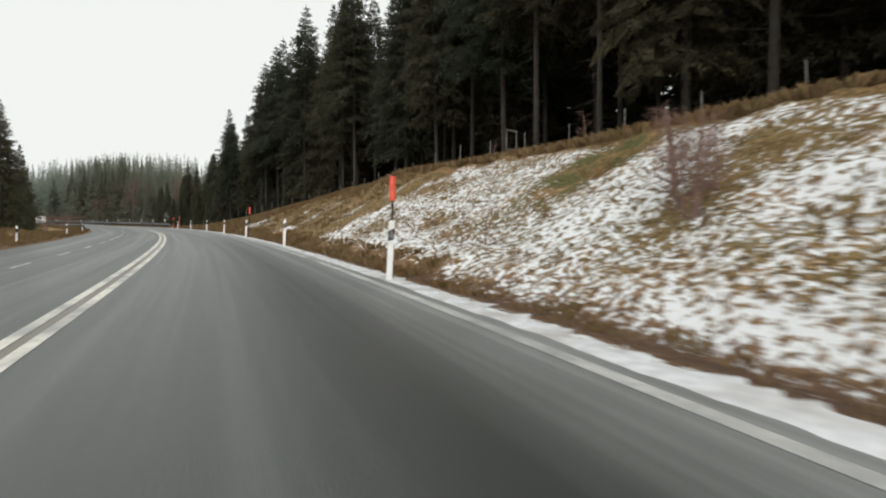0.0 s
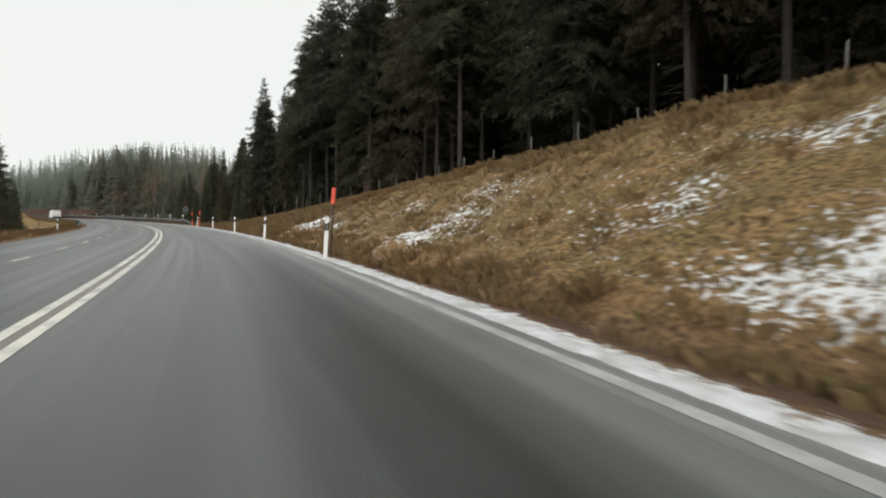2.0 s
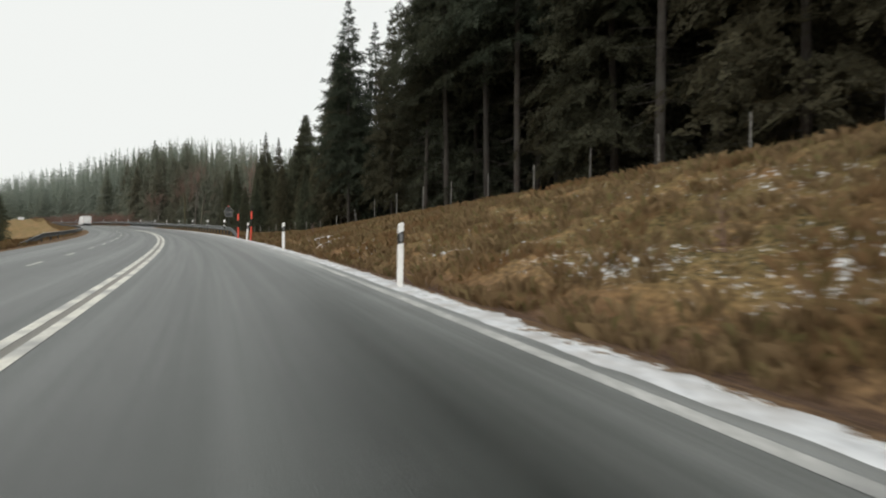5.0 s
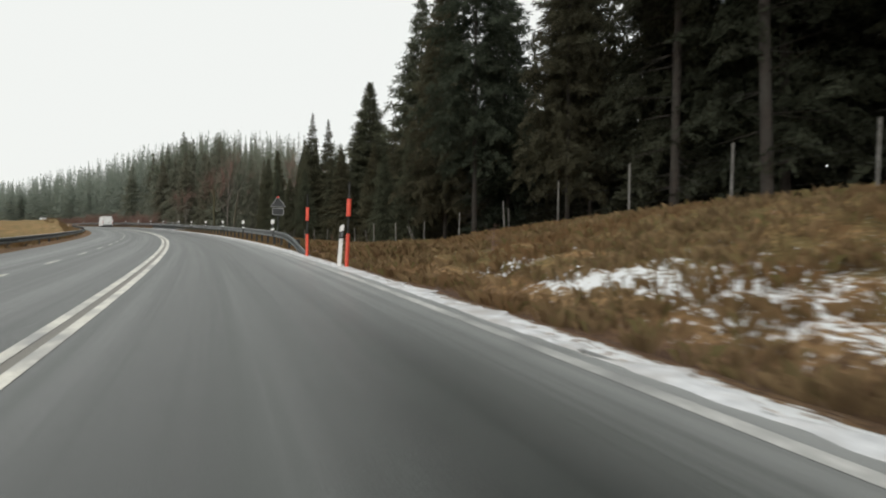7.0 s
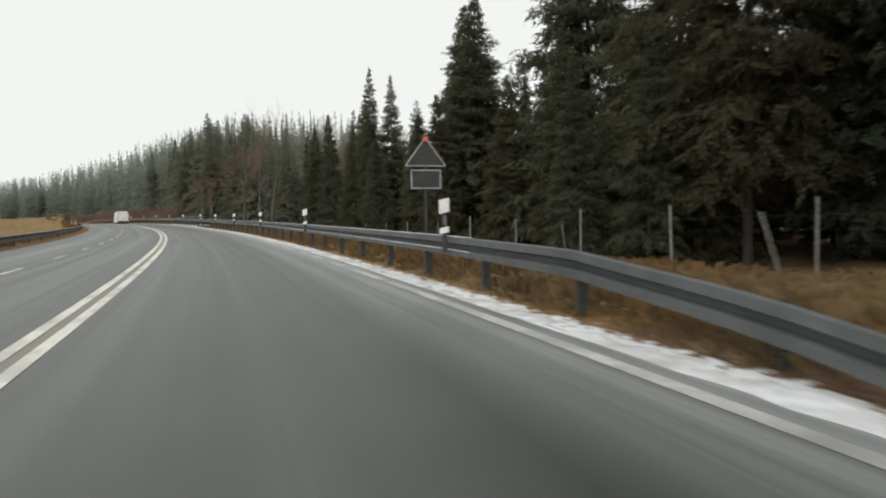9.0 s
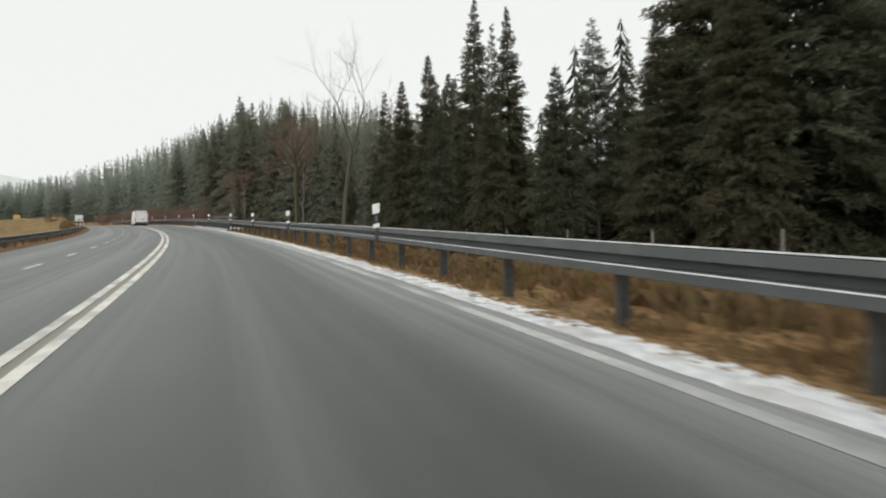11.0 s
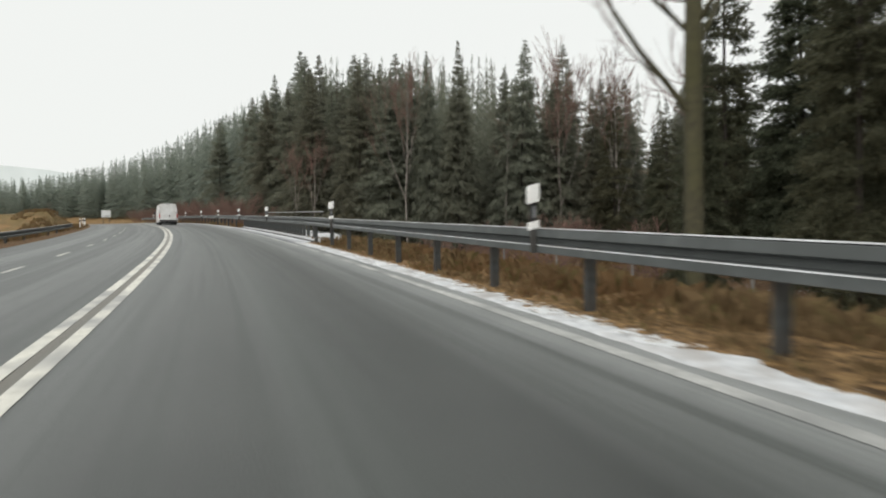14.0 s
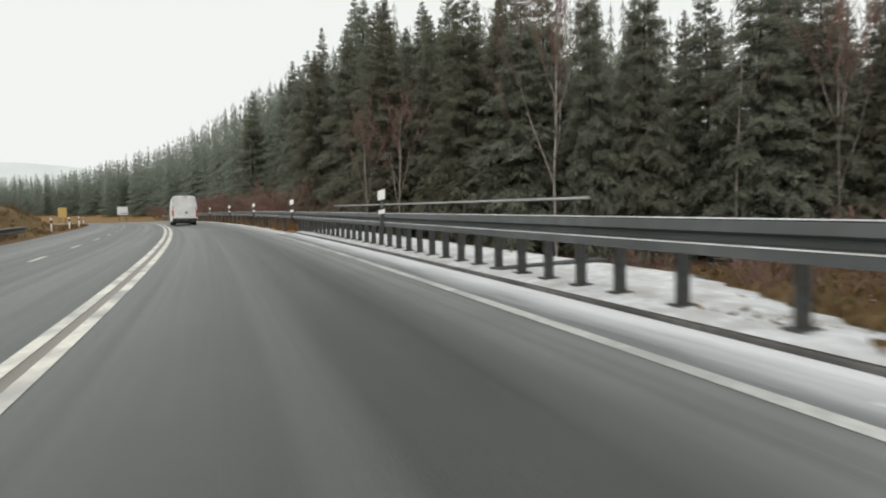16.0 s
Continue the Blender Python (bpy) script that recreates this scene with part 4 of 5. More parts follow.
# ---- trees ----
def tubes(segs):
    """Verts and faces of tapered sticks: rows of (start, end, radius, radius, sides)."""
    verts, faces = [], []
    for p, q, r0, r1, n in segs:
        p, q = np.asarray(p, float), np.asarray(q, float)
        d = q - p
        d = d / max(np.linalg.norm(d), 1e-6)
        a = np.cross(d, (0, 0, 1.0) if abs(d[2]) < 0.9 else (1.0, 0, 0))
        a /= np.linalg.norm(a)
        b = np.cross(d, a)
        k = len(verts)
        for c, r in ((p, r0), (q, r1)):
            for i in range(n):
                t = 2 * math.pi * i / n
                verts.append(c + r * (math.cos(t) * a + math.sin(t) * b))
        faces += [(k + i, k + (i + 1) % n, k + n + (i + 1) % n, k + n + i) for i in range(n)]
    return verts, faces


def spruce_meshes(seed, h, base, radius, sparse=1.0, whorl=0.46, twigs=7, fine=False, mat=None):
    """Trunk and crown of a spruce: whorls of drooping boughs, each set with needle sprays on both sides."""
    r = np.random.RandomState(seed)
    bend = r.uniform(-0.12, 0.12, 2)

    def axis(z):
        return np.array([bend[0] * math.sin(z / h * 3), bend[1] * math.sin(z / h * 2.3), z])
    segs = []
    zs = np.linspace(-0.6, h, 12)
    rad = 0.0068 * h
    for a, b in zip(zs[:-1], zs[1:]):
        segs.append((axis(a), axis(b), rad * (1 - max(a, 0) / h) ** 0.8 + 0.01, rad * (1 - b / h) ** 0.8 + 0.01, 8))
    z = 1.2
    while z < base + 1.5:
        for _ in range(4):
            t = r.uniform(0, 6.283)
            ln = r.uniform(0.3, 1.3) * radius * 0.42
            p = axis(z)
            q = p + np.array([math.cos(t) * ln, math.sin(t) * ln, r.uniform(-0.45, 0.1) * ln])
            segs.append((p, q, 0.014, 0.005, 3))
        z += r.uniform(0.3, 0.6)
    trunk = mesh_of("trunk", *tubes(segs), bark_spruce)
    verts, faces = [], []

    def spray(p, d, up, length, width):
        side = np.cross(d, up)
        side /= np.linalg.norm(side) + 1e-9
        k = len(verts)
        verts.extend([p - side * width * 0.5, p + side * width * 0.5, p + d * length - up * length * 0.22])
        faces.append((k, k + 1, k + 2))
    z = base
    while z < h - 0.25:
        u = (z - base) / (h - base)
        ln0 = radius * 1.3 * (1 - u) ** 0.9 * (0.6 + 0.4 * min(1, u * 5 + 0.2)) + 0.06
        count = 6 if u < 0.75 else 5
        turn = r.uniform(0, 6.283)
        for b in range(count):
            if r.rand() > sparse:
                continue
            t = turn + 6.283 * b / count + r.uniform(-0.3, 0.3)
            ln = ln0 * r.uniform(0.68, 1.18)
            rise = -0.12 + 0.75 * u ** 1.3 + r.uniform(-0.2, 0.2)
            sag = 0.4 * (1 - u) + 0.1
            out_ = np.array([math.cos(t), math.sin(t), 0.0])
            p0 = axis(min(z + r.uniform(-0.42, 0.42) * (1 - 0.6 * u), h - 0.2))

            def on(v):
                return p0 + out_ * ln * v + np.array([0, 0, ln * (rise * v - sag * v * v + 0.25 * sag * v ** 3)])
            m = max(3, int(round(twigs * 2 * min(1.0, 0.35 + ln / radius * 0.8))))
            for i in range(m):
                v = 0.2 + 0.78 * (i + r.uniform(0, 0.8)) / m
                p, q = on(v), on(v + 0.04)
                d = (q - p) / np.linalg.norm(q - p)
                lt = min(0.72, ln * (0.2 + 0.3 * (1 - v))) * r.uniform(0.7, 1.2) + 0.06
                for sgn in (-1, 1):
                    side = np.array([-out_[1], out_[0], 0]) * sgn
                    w = d * r.uniform(0.2, 1.0) + side * r.uniform(0.4, 1.0) + np.array([0, 0, r.uniform(-0.75, 0.35)])
                    w /= np.linalg.norm(w)
                    tilt = r.uniform(-1, 1, 3) + np.array([0, 0, 0.7])
                    p1 = p + side * lt * r.uniform(-0.1, 0.5) + np.array([0, 0, r.uniform(-0.3, 0.12) * lt])
                    if not fine:
                        spray(p1, w, tilt, lt * 1.05, 0.14 + 0.45 * lt)
                        continue
                    spray(p1, w, tilt, lt * 0.9, 0.08 + 0.28 * lt)
                    for c_, sg2 in ((0.15, 1), (0.4, -1), (0.65, 1)):
                        w2 = w * 0.6 + d * 0.5 * sg2 + np.array([r.uniform(-0.5, 0.5), r.uniform(-0.5, 0.5), r.uniform(-0.7, 0.3)])
                        spray(p1 + w * lt * c_ + r.uniform(-0.1, 0.1, 3), w2 / np.linalg.norm(w2), r.uniform(-1, 1, 3) + np.array([0, 0, 0.3]), lt * r.uniform(0.35, 0.6) + 0.08, 0.1 + 0.18 * lt)
            p, q = on(0.85), on(1.0)
            d = (q - p) / (np.linalg.norm(q - p) + 1e-9)
            spray(p, d, np.array([0, 0, 1.0]), ln * 0.22 + 0.06, 0.09)
            spray(on(0.15), (on(0.5) - on(0.15)) / (np.linalg.norm(on(0.5) - on(0.15)) + 1e-9), np.array([0.1, 0, 1.0]), ln * 0.5, 0.1)
        z += whorl * r.uniform(0.75, 1.25) * (1 - 0.45 * u)
    for k in range(5):
        t = k * 1.257
        spray(axis(h - 0.5), np.array([0.25 * math.cos(t), 0.25 * math.sin(t), 0.95]), np.array([math.cos(t), math.sin(t), 0.1]), 0.6, 0.10)
    return trunk, mesh_of("crown", verts, faces, mat or needles, smooth_faces=False)


def tree_from(meshes, label, category="spruce"):
    thing = tagged(new("spruce_tree"), label, category, "spruces at the edge of the wood")
    part("trunk", meshes[0], None, thing)
    part("crown", meshes[1], None, thing)
    return thing


DOWN, BARE, SLIM, OPEN = ("dark green spruce with boughs down to the ground", "tall spruce with a bare lower trunk", "slender dark spruce with a pointed top", "open spruce with gaps between its boughs")
# the deep kinds carry needles with wood shade painted in
KINDS = {"deep": [tree_from(spruce_meshes(310 + k, 20.0, bb, 2.8, 0.92, 0.5, 5, mat=needles_shaded), BARE) for k, bb in enumerate((3.6, 5.5, 7.5))],
         "deep_full": [tree_from(spruce_meshes(330 + k, 20.0, 1.6, rr, 0.95, 0.5, 5, mat=needles_shaded), DOWN) for k, rr in enumerate((3.0, 2.7))],
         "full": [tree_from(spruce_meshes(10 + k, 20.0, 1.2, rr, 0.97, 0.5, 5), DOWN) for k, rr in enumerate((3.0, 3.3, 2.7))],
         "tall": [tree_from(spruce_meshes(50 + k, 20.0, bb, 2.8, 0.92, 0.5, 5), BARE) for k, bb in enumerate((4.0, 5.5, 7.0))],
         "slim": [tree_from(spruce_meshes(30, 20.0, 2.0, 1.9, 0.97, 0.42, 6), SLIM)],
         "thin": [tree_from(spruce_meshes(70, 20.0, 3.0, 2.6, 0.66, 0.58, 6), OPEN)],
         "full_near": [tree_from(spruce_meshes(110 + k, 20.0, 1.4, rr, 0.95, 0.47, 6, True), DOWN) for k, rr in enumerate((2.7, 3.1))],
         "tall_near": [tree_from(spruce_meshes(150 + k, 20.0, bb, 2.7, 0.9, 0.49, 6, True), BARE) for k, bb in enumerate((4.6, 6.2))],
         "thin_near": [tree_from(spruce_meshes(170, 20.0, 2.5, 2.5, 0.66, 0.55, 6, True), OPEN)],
         # dull: the paler needles that have haze in their colour
         "dull": [tree_from(spruce_meshes(210 + k, 20.0, 1.3, rr, 0.96, 0.5, 6, False, needles_hazed), "broad spruce with needles painted paler for haze") for k, rr in enumerate((3.3, 2.9, 3.6))]}
used = set()
rng = random.Random(11)


def plant(kind, s, off, h, wide=1.0, dz=None):
    proto = rng.choice(KINDS[kind])
    m = at(s, off, dz, rng.uniform(0, 360)) @ pose(0, 0, -0.15, rng.uniform(-1.5, 1.5), rng.uniform(-1.5, 1.5), 0)
    k = h / 20.0
    if proto.name not in used:
        used.add(proto.name)
        ob = proto
        ob.matrix_basis = m
    else:
        ob = copy_thing(proto, m)
    ob.scale = (k * wide, k * wide, k)
    return ob


WOOD_S = [-40, 78, 91, 104, 113, 122, 135, 150, 166, 168, 172, 178, 197, 203, 208, 214, 230, 260, 300, 520]
WOOD_O = [19.0, 18.6, 17.2, 16.0, 15.2, 15.0, 15.5, 14.0, 14.0, 17.0, 24.0, 28.0, 31.0, 30.0, 22.0, 15.0, 15.0, 14.5, 15.0, 15.0]
TALL_S = [-40, 60, 88, 97, 107, 120, 135, 148, 160, 172, 190, 203, 215, 230, 260, 320, 520]
TALL_H = [25, 26, 27, 25, 20, 20, 18, 18, 15.5, 14.5, 11.5, 17, 20, 23.5, 25, 25, 22]

CAP_S = [195, 204, 218, 231, 241, 248, 260, 290, 316, 336, 377, 405, 435, 520, 690]
CAP_Z = [11.5, 15.0, 18.9, 21.8, 25.3, 23.6, 24.2, 25.4, 25.2, 23.6, 23.2, 22.0, 21.5, 22.0, 22.0]


def cap(s, off):
    """Height over the road that the tops of the later wood reach."""
    rise = float(np.interp(s, [195, 220, 240, 330, 430], [0.15, 0.2, 0.65, 0.65, 0.2]))
    return float(np.interp(s, CAP_S, CAP_Z)) + rise * min(off - 20, 14)


# trees that stand out: kind, s, off, height of the tip over the road, width
marked = [("full", 109.0, 15.6, 22.1, 0.95), ("slim", 164.0, 21.5, 18.5, 1.1), ("slim", 162.0, 23.6, 17.5, 1.15), ("full", 139.0, 20.0, 17.2, 1.3), ("full", 143.4, 21.7, 18.2, 1.35),
          ("tall", 97.0, 17.7, 25.5, 1.0), ("tall", 93.2, 17.6, 27.5, 1.05), ("full", 89.0, 18.3, 29.0, 1.0), ("full", 95.0, 21.0, 28.0, 1.0), ("tall", 85.5, 18.2, 29.0, 1.0), ("full", 75.0, 18.0, 30.3, 1.0), ("full", 79.5, 19.8, 29.8, 1.0), ("full", 71.0, 20.5, 29.8, 1.0), ("full", 82.5, 22.0, 29.5, 1.0), ("full", 99.5, 20.5, 24.0, 1.0),
          ("deep", 103.2, 17.5, 19.5, 0.9), ("full", 127.9, 20.7, 23.0, 1.1), ("full", 116.0, 17.2, 20.0, 1.0), ("full", 120.5, 19.2, 21.6, 1.0), ("full", 112.8, 20.4, 22.5, 1.0), ("full", 111.0, 23.8, 24.0, 1.05),
          ("dull", 201.0, 28.5, 17.0, 0.95), ("dull", 204.0, 35.5, 18.5, 1.0), ("dull", 204.0, 23.9, 17.2, 0.75), ("dull", 206.0, 22.2, 16.6, 0.65), ("dull", 218.0, 24.0, 19.6, 1.0), ("dull", 229.0, 25.0, 22.6, 1.0),
          ("dull", 232.0, 20.5, 22.7, 1.15), ("dull", 241.0, 20.0, 25.7, 1.2), ("dull", 236.5, 19.0, 23.6, 1.2), ("dull", 248.0, 16.5, 20.7, 1.0), ("dull", 260.0, 12.6, 18.0, 1.0), ("dull", 208.0, 49.5, 17.6, 1.0), ("dull", 204.0, 53.5, 16.4, 1.0),
          ("dull", 220.6, 15.2, 17.0, 1.15), ("dull", 225.0, 16.2, 18.5, 1.15), ("dull", 213.5, 18.0, 16.5, 1.1), ("dull", 209.5, 19.2, 15.2, 1.1), ("dull", 211.5, 23.0, 17.0, 1.15), ("dull", 229.0, 15.0, 17.5, 1.1), ("dull", 235.0, 14.0, 17.0, 1.1),
          ("thin", 179.0, 26.0, 16.5, 1.0), ("full", 172.0, 24.0, 14.8, 0.9), ("full", 175.6, 27.0, 15.5, 1.0), ("full", 169.0, 21.5, 12.5, 0.9), ("full", 172.5, 16.6, 7.0, 0.9), ("full", 158.0, 15.2, 11.5, 0.9), ("full", 161.8, 14.8, 10.6, 0.9),
          ("thin", 154.9, 17.6, 12.8, 0.6),
          ("full", 71.0, -13.8, 13.2, 1.05), ("full", 80.0, -14.6, 14.0, 1.05), ("full", 90.0, -14.4, 11.0, 1.1), ("full", 100.0, -15.0, 10.4, 1.1), ("full", 112.0, -15.6, 7.0, 1.1), ("full", 127.0, -15.4, 6.0, 1.1), ("full", 141.0, -15.8, 5.6, 1.1), ("full", 153.0, -16.6, 5.6, 1.1)]
taken = []
for kind, s, o, top_z, w in marked:
    near = kind + "_near" in KINDS and 117 <= s < 190 and o > 0
    # up to s 117 the needles have the wood's shade in their colour
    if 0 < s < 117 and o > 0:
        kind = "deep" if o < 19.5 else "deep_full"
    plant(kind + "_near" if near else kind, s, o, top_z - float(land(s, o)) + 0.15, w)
    taken.append((s, o))
count, tries = len(marked), 0
while count < 224 and tries < 9000:
    tries += 1
    s = rng.uniform(-12, 262)
    edge = float(np.interp(s, WOOD_S, WOOD_O))
    o = edge + 17.0 * rng.random() ** 1.7
    gap = 2.9 if o < edge + 6 else 3.6
    if any((s - a) ** 2 + (o - b) ** 2 < gap * gap for a, b in taken):
        continue
    taken.append((s, o))
    h = float(np.interp(s, TALL_S, TALL_H)) * rng.uniform(0.80, 1.04)
    if s > 195:
        h = min(cap(s, o) - float(land(s, o)), 26.0) * rng.uniform(0.78, 0.97)
    elif 117 < s < 150 and o < 26:
        h = min(h, 9.0 + 0.7 * (o - 15) - float(land(s, o))) * rng.uniform(0.85, 1.0)
    elif 143 < s < 162.5 and o < 25:
        h = min(h, (11.5 + 0.55 * (o - 17) - float(land(s, o))) * rng.uniform(0.9, 1.0))
    if o > 19 and abs(s - 150.8 - 0.65 * (o - 14)) < 1.6:
        h = min(h, 6.5)
    # near stand: needles with painted shade
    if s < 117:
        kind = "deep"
    elif s < 150:
        kind = rng.choice(("full", "tall", "tall", "thin", "thin"))
    else:
        kind = rng.choice(("full", "full", "slim", "thin"))
    # farther stand: needles lightened in colour to stand for haze
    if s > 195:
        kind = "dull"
    elif 98 <= s < 184 and o < edge + 3.4 and kind + "_near" in KINDS:
        kind += "_near"
    plant(kind, s, o, h, rng.uniform(0.88, 1.12))
    count += 1


def far_woods(name, label, rows, seed, mat, tiers=9, arms=9, broad=0.30):
    """Many small spruces in one mesh: a trunk and ragged tiers of hanging boughs each."""
    r = np.random.RandomState(seed)
    verts, faces = [], []
    for x, y, z, h, w in rows:
        c = np.array([x, y, z])
        k = len(verts)
        for dx, dy in ((0.13, 0), (-0.07, 0.11), (-0.07, -0.11)):
            verts.append(c + (dx, dy, -1.0))
        verts.append(c + (0, 0, h))
        faces += [(k, k + 1, k + 3), (k + 1, k + 2, k + 3), (k + 2, k, k + 3)]
        for i in range(tiers):
            u = i / tiers
            zz = h * (0.07 + 0.9 * u)
            reach = w * (1 - u) ** 0.85 + 0.1
            n = arms if u < 0.6 else max(4, arms - 3)
            t0 = r.uniform(0, 6.28)
            for j in range(n):
                t = t0 + 6.283 * j / n + r.uniform(-0.25, 0.25)
                ln = reach * r.uniform(0.65, 1.2)
                dr = np.array([math.cos(t), math.sin(t), 0])
                sd = np.array([-dr[1], dr[0], 0])
                up = h / tiers
                zz = h * (0.07 + 0.9 * u) + up * r.uniform(-0.5, 0.5) * (1 - 0.5 * u)
                k = len(verts)
                verts.extend([c + (0, 0, zz + up * 0.55), c + dr * ln * 0.6 + sd * ln * broad + (0, 0, zz - up * 0.05), c + dr * ln + (0, 0, zz - up * r.uniform(0.1, 0.5)), c + dr * ln * 0.6 - sd * ln * broad + (0, 0, zz - up * 0.1)])
                faces.append((k, k + 1, k + 2, k + 3))
    return tagged(new(name, mesh_of(name, verts, faces, mat, smooth_faces=False)), label, "forest", kind="stuff")


rows, later = [], []
r2 = random.Random(5)
for _ in range(16000):
    s = r2.uniform(-45, 300)
    edge = float(np.interp(s, WOOD_S, WOOD_O))
    o = r2.uniform(edge + 8, edge + 42)
    if len(rows) + len(later) > 900:
        break
    if any((s - a) ** 2 + (o - b) ** 2 < 9.5 for a, b in taken):
        continue
    taken.append((s, o))
    x, y, z = spot(s, o, float(land(s, o)) - 0.2)
    h = float(np.interp(s, TALL_S, TALL_H)) * r2.uniform(0.82, 1.05) * (0.92 if o < edge + 20 else 1.0)
    if s > 195:
        h = min(max(cap(s, o) - float(land(s, o)), 8.0), 26.0) * r2.uniform(0.8, 1.0)
    if abs(s - 150.8 - 0.65 * (o - 14)) < 1.9:
        h = min(h, 7.0)
    (rows if s < 190 else later).append((x, y, z, h, 2.8 * r2.uniform(0.8, 1.2)))
far_woods("inner_wood", "deep spruce wood behind the first rows, shade painted into its needles", rows, 3, needles_inner_shaded, 17, 10, 0.2)
far_woods("inner_wood", "spruce wood behind the stream, haze painted into its needles", later, 6, needles_hazed, 17, 10, 0.2)
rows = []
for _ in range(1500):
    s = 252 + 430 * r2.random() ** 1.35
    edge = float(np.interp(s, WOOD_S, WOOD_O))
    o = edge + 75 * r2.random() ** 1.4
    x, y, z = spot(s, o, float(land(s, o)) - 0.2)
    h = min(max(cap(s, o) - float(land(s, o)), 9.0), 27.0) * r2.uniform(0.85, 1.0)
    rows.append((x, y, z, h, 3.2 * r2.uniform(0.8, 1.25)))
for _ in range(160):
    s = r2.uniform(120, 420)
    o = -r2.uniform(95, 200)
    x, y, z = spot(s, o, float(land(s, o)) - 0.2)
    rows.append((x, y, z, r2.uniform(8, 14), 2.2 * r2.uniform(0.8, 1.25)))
# the pale needle colour stands for haze over the distance
far_woods("far_wood", "distant spruce wood on the hillside, painted pale with haze", rows, 4, needles_far_haze, 14, 8, 0.26)


def bare_tree(name, label, seed, h, r0, mat, spread=0.5, fork=0.38, lean=(0, 0), depth=5, crown_from=0.3, group="bare trees", limbs=9, fine=None, stem=None, arms=(), twig_min=0.0):
    """Leafless tree: a crooked trunk, limbs that fork into ever finer twigs; the fine twigs are a part of their own."""
    r = np.random.RandomState(seed)
    thick, thin = [], []

    def grow(p, d, length, rad, level):
        n = 3
        for i in range(n):
            q = p + d * length / n
            r1 = rad * (0.84 if level else 0.9)
            (thick if rad > 0.018 else thin).append((p, q, max(rad, twig_min), max(r1, twig_min), 7 if level == 0 else (5 if rad > 0.03 else 3)))
            p, rad = q, r1
            d = d + r.uniform(-0.16, 0.16, 3) * (1 if level else 0.35) + np.array([0, 0, 0.05])
            d /= np.linalg.norm(d)
            if level and level < depth and r.rand() < 0.75:
                side = d + r.uniform(-1, 1, 3) * spread * 1.3
                grow(p, side / np.linalg.norm(side), length * r.uniform(0.45, 0.7), rad * 0.55, level + 1)
        if level < depth and level > 0:
            for _ in range(2):
                e = d + r.uniform(-1, 1, 3) * spread + np.array([0, 0, 0.15])
                grow(p, e / np.linalg.norm(e), length * r.uniform(0.5, 0.75), rad * 0.7, level + 1)
    p = np.array([0.0, 0.0, -0.4])
    d = np.array([lean[0], lean[1], 1.0])
    d /= np.linalg.norm(d)
    steps = 9
    rad = r0
    if stem:
        for a, b in zip(stem[:-1], stem[1:]):
            thick.append((np.array(a), np.array(b), rad, rad * 0.93, 9))
            rad *= 0.93
        for a, e, length, ra in arms:
            e = np.array(e, float)
            grow(np.array(a, float), e / np.linalg.norm(e), length, ra, 2 if length < 2.6 else 1)
    for i in range(0 if stem else steps):
        q = p + d * (h * 0.92 + 0.4) / steps
        rad1 = r0 * (1 - (i + 1) / (steps + 0.6)) ** 0.85 + 0.012
        thick.append((p, q, rad, rad1, 8))
        p, rad = q, rad1
        d = d + np.append(r.uniform(-0.09, 0.09, 2), 0.03)
        d /= np.linalg.norm(d)
        if (i + 1) / steps >= crown_from:
            for _ in range(max(1, limbs // 6)):
                t = r.uniform(0, 6.283)
                e = np.array([math.cos(t), math.sin(t), r.uniform(0.35, 1.0) / fork * 0.4])
                grow(p, e / np.linalg.norm(e), h * r.uniform(0.14, 0.26) * (1.15 - i / steps * 0.6), rad * 0.5, 2)
    if not stem:
        grow(p, d, h * 0.12, rad * 0.8, 3)
    thing = tagged(new(name), label, "tree", group)
    part("trunk", mesh_of("trunk", *tubes(thick), mat), None, thing)
    part("fine_crown", mesh_of("fine_crown", *tubes(thin), fine or twig_mat), None, thing, "fine leafless twigs")
    return thing


old_one = bare_tree("leafless_tree", "leafless grey tree that forks into two crooked limbs", 21, 11, 0.145, bark_bare, 0.62, depth=5,
                    stem=[(0, 0, -0.5), (0.04, 0, 1.0), (0.14, 0.05, 2.4), (0.33, 0.05, 4.0), (0.6, 0.05, 5.6)],
                    arms=[((0.6, 0.05, 5.6), (-0.2, 0.1, 1), 2.8, 0.06), ((0.6, 0.05, 5.6), (0.33, -0.1, 1), 2.8, 0.06), ((0.3, 0.05, 3.8), (-0.85, 0.1, 0.7), 1.5, 0.028),
                          ((0.55, 0.05, 5.2), (0.95, 0.2, 0.45), 1.3, 0.028), ((0.45, 0.05, 4.7), (-0.6, -0.5, 0.5), 1.8, 0.025), ((0.2, 0.05, 3.0), (0.8, 0.5, 0.5), 1.3, 0.02)])
old_one.matrix_basis = at(157.3, 9.1)
fan_r = random.Random(31)
fan = [((0, 0, 3.9 + 0.17 * k), (math.cos(2.4 * k) * fan_r.uniform(0.55, 1.0), math.sin(2.4 * k) * fan_r.uniform(0.55, 1.0), 0.85), fan_r.uniform(1.25, 1.75), 0.045) for k in range(13)]
fan += [((0, 0, 5.5), (-0.15, 0, 1), 1.7, 0.055), ((0, 0, 5.5), (0.2, 0.1, 1), 1.7, 0.055), ((-0.03, 0, 2.9), (-0.75, 0.1, 0.8), 2.0, 0.055), ((-0.03, 0, 2.6), (0.6, 0.5, 0.45), 1.6, 0.045)]
second = bare_tree("leafless_tree", "leafless tree with a moss-green trunk and a wide fan of limbs", 22, 10, 0.15, bark_moss, 0.42, depth=5,
                   stem=[(0.03, 0, -0.5), (0, 0.02, 1.5), (-0.04, 0, 3.5), (0, 0, 5.5)], arms=fan)
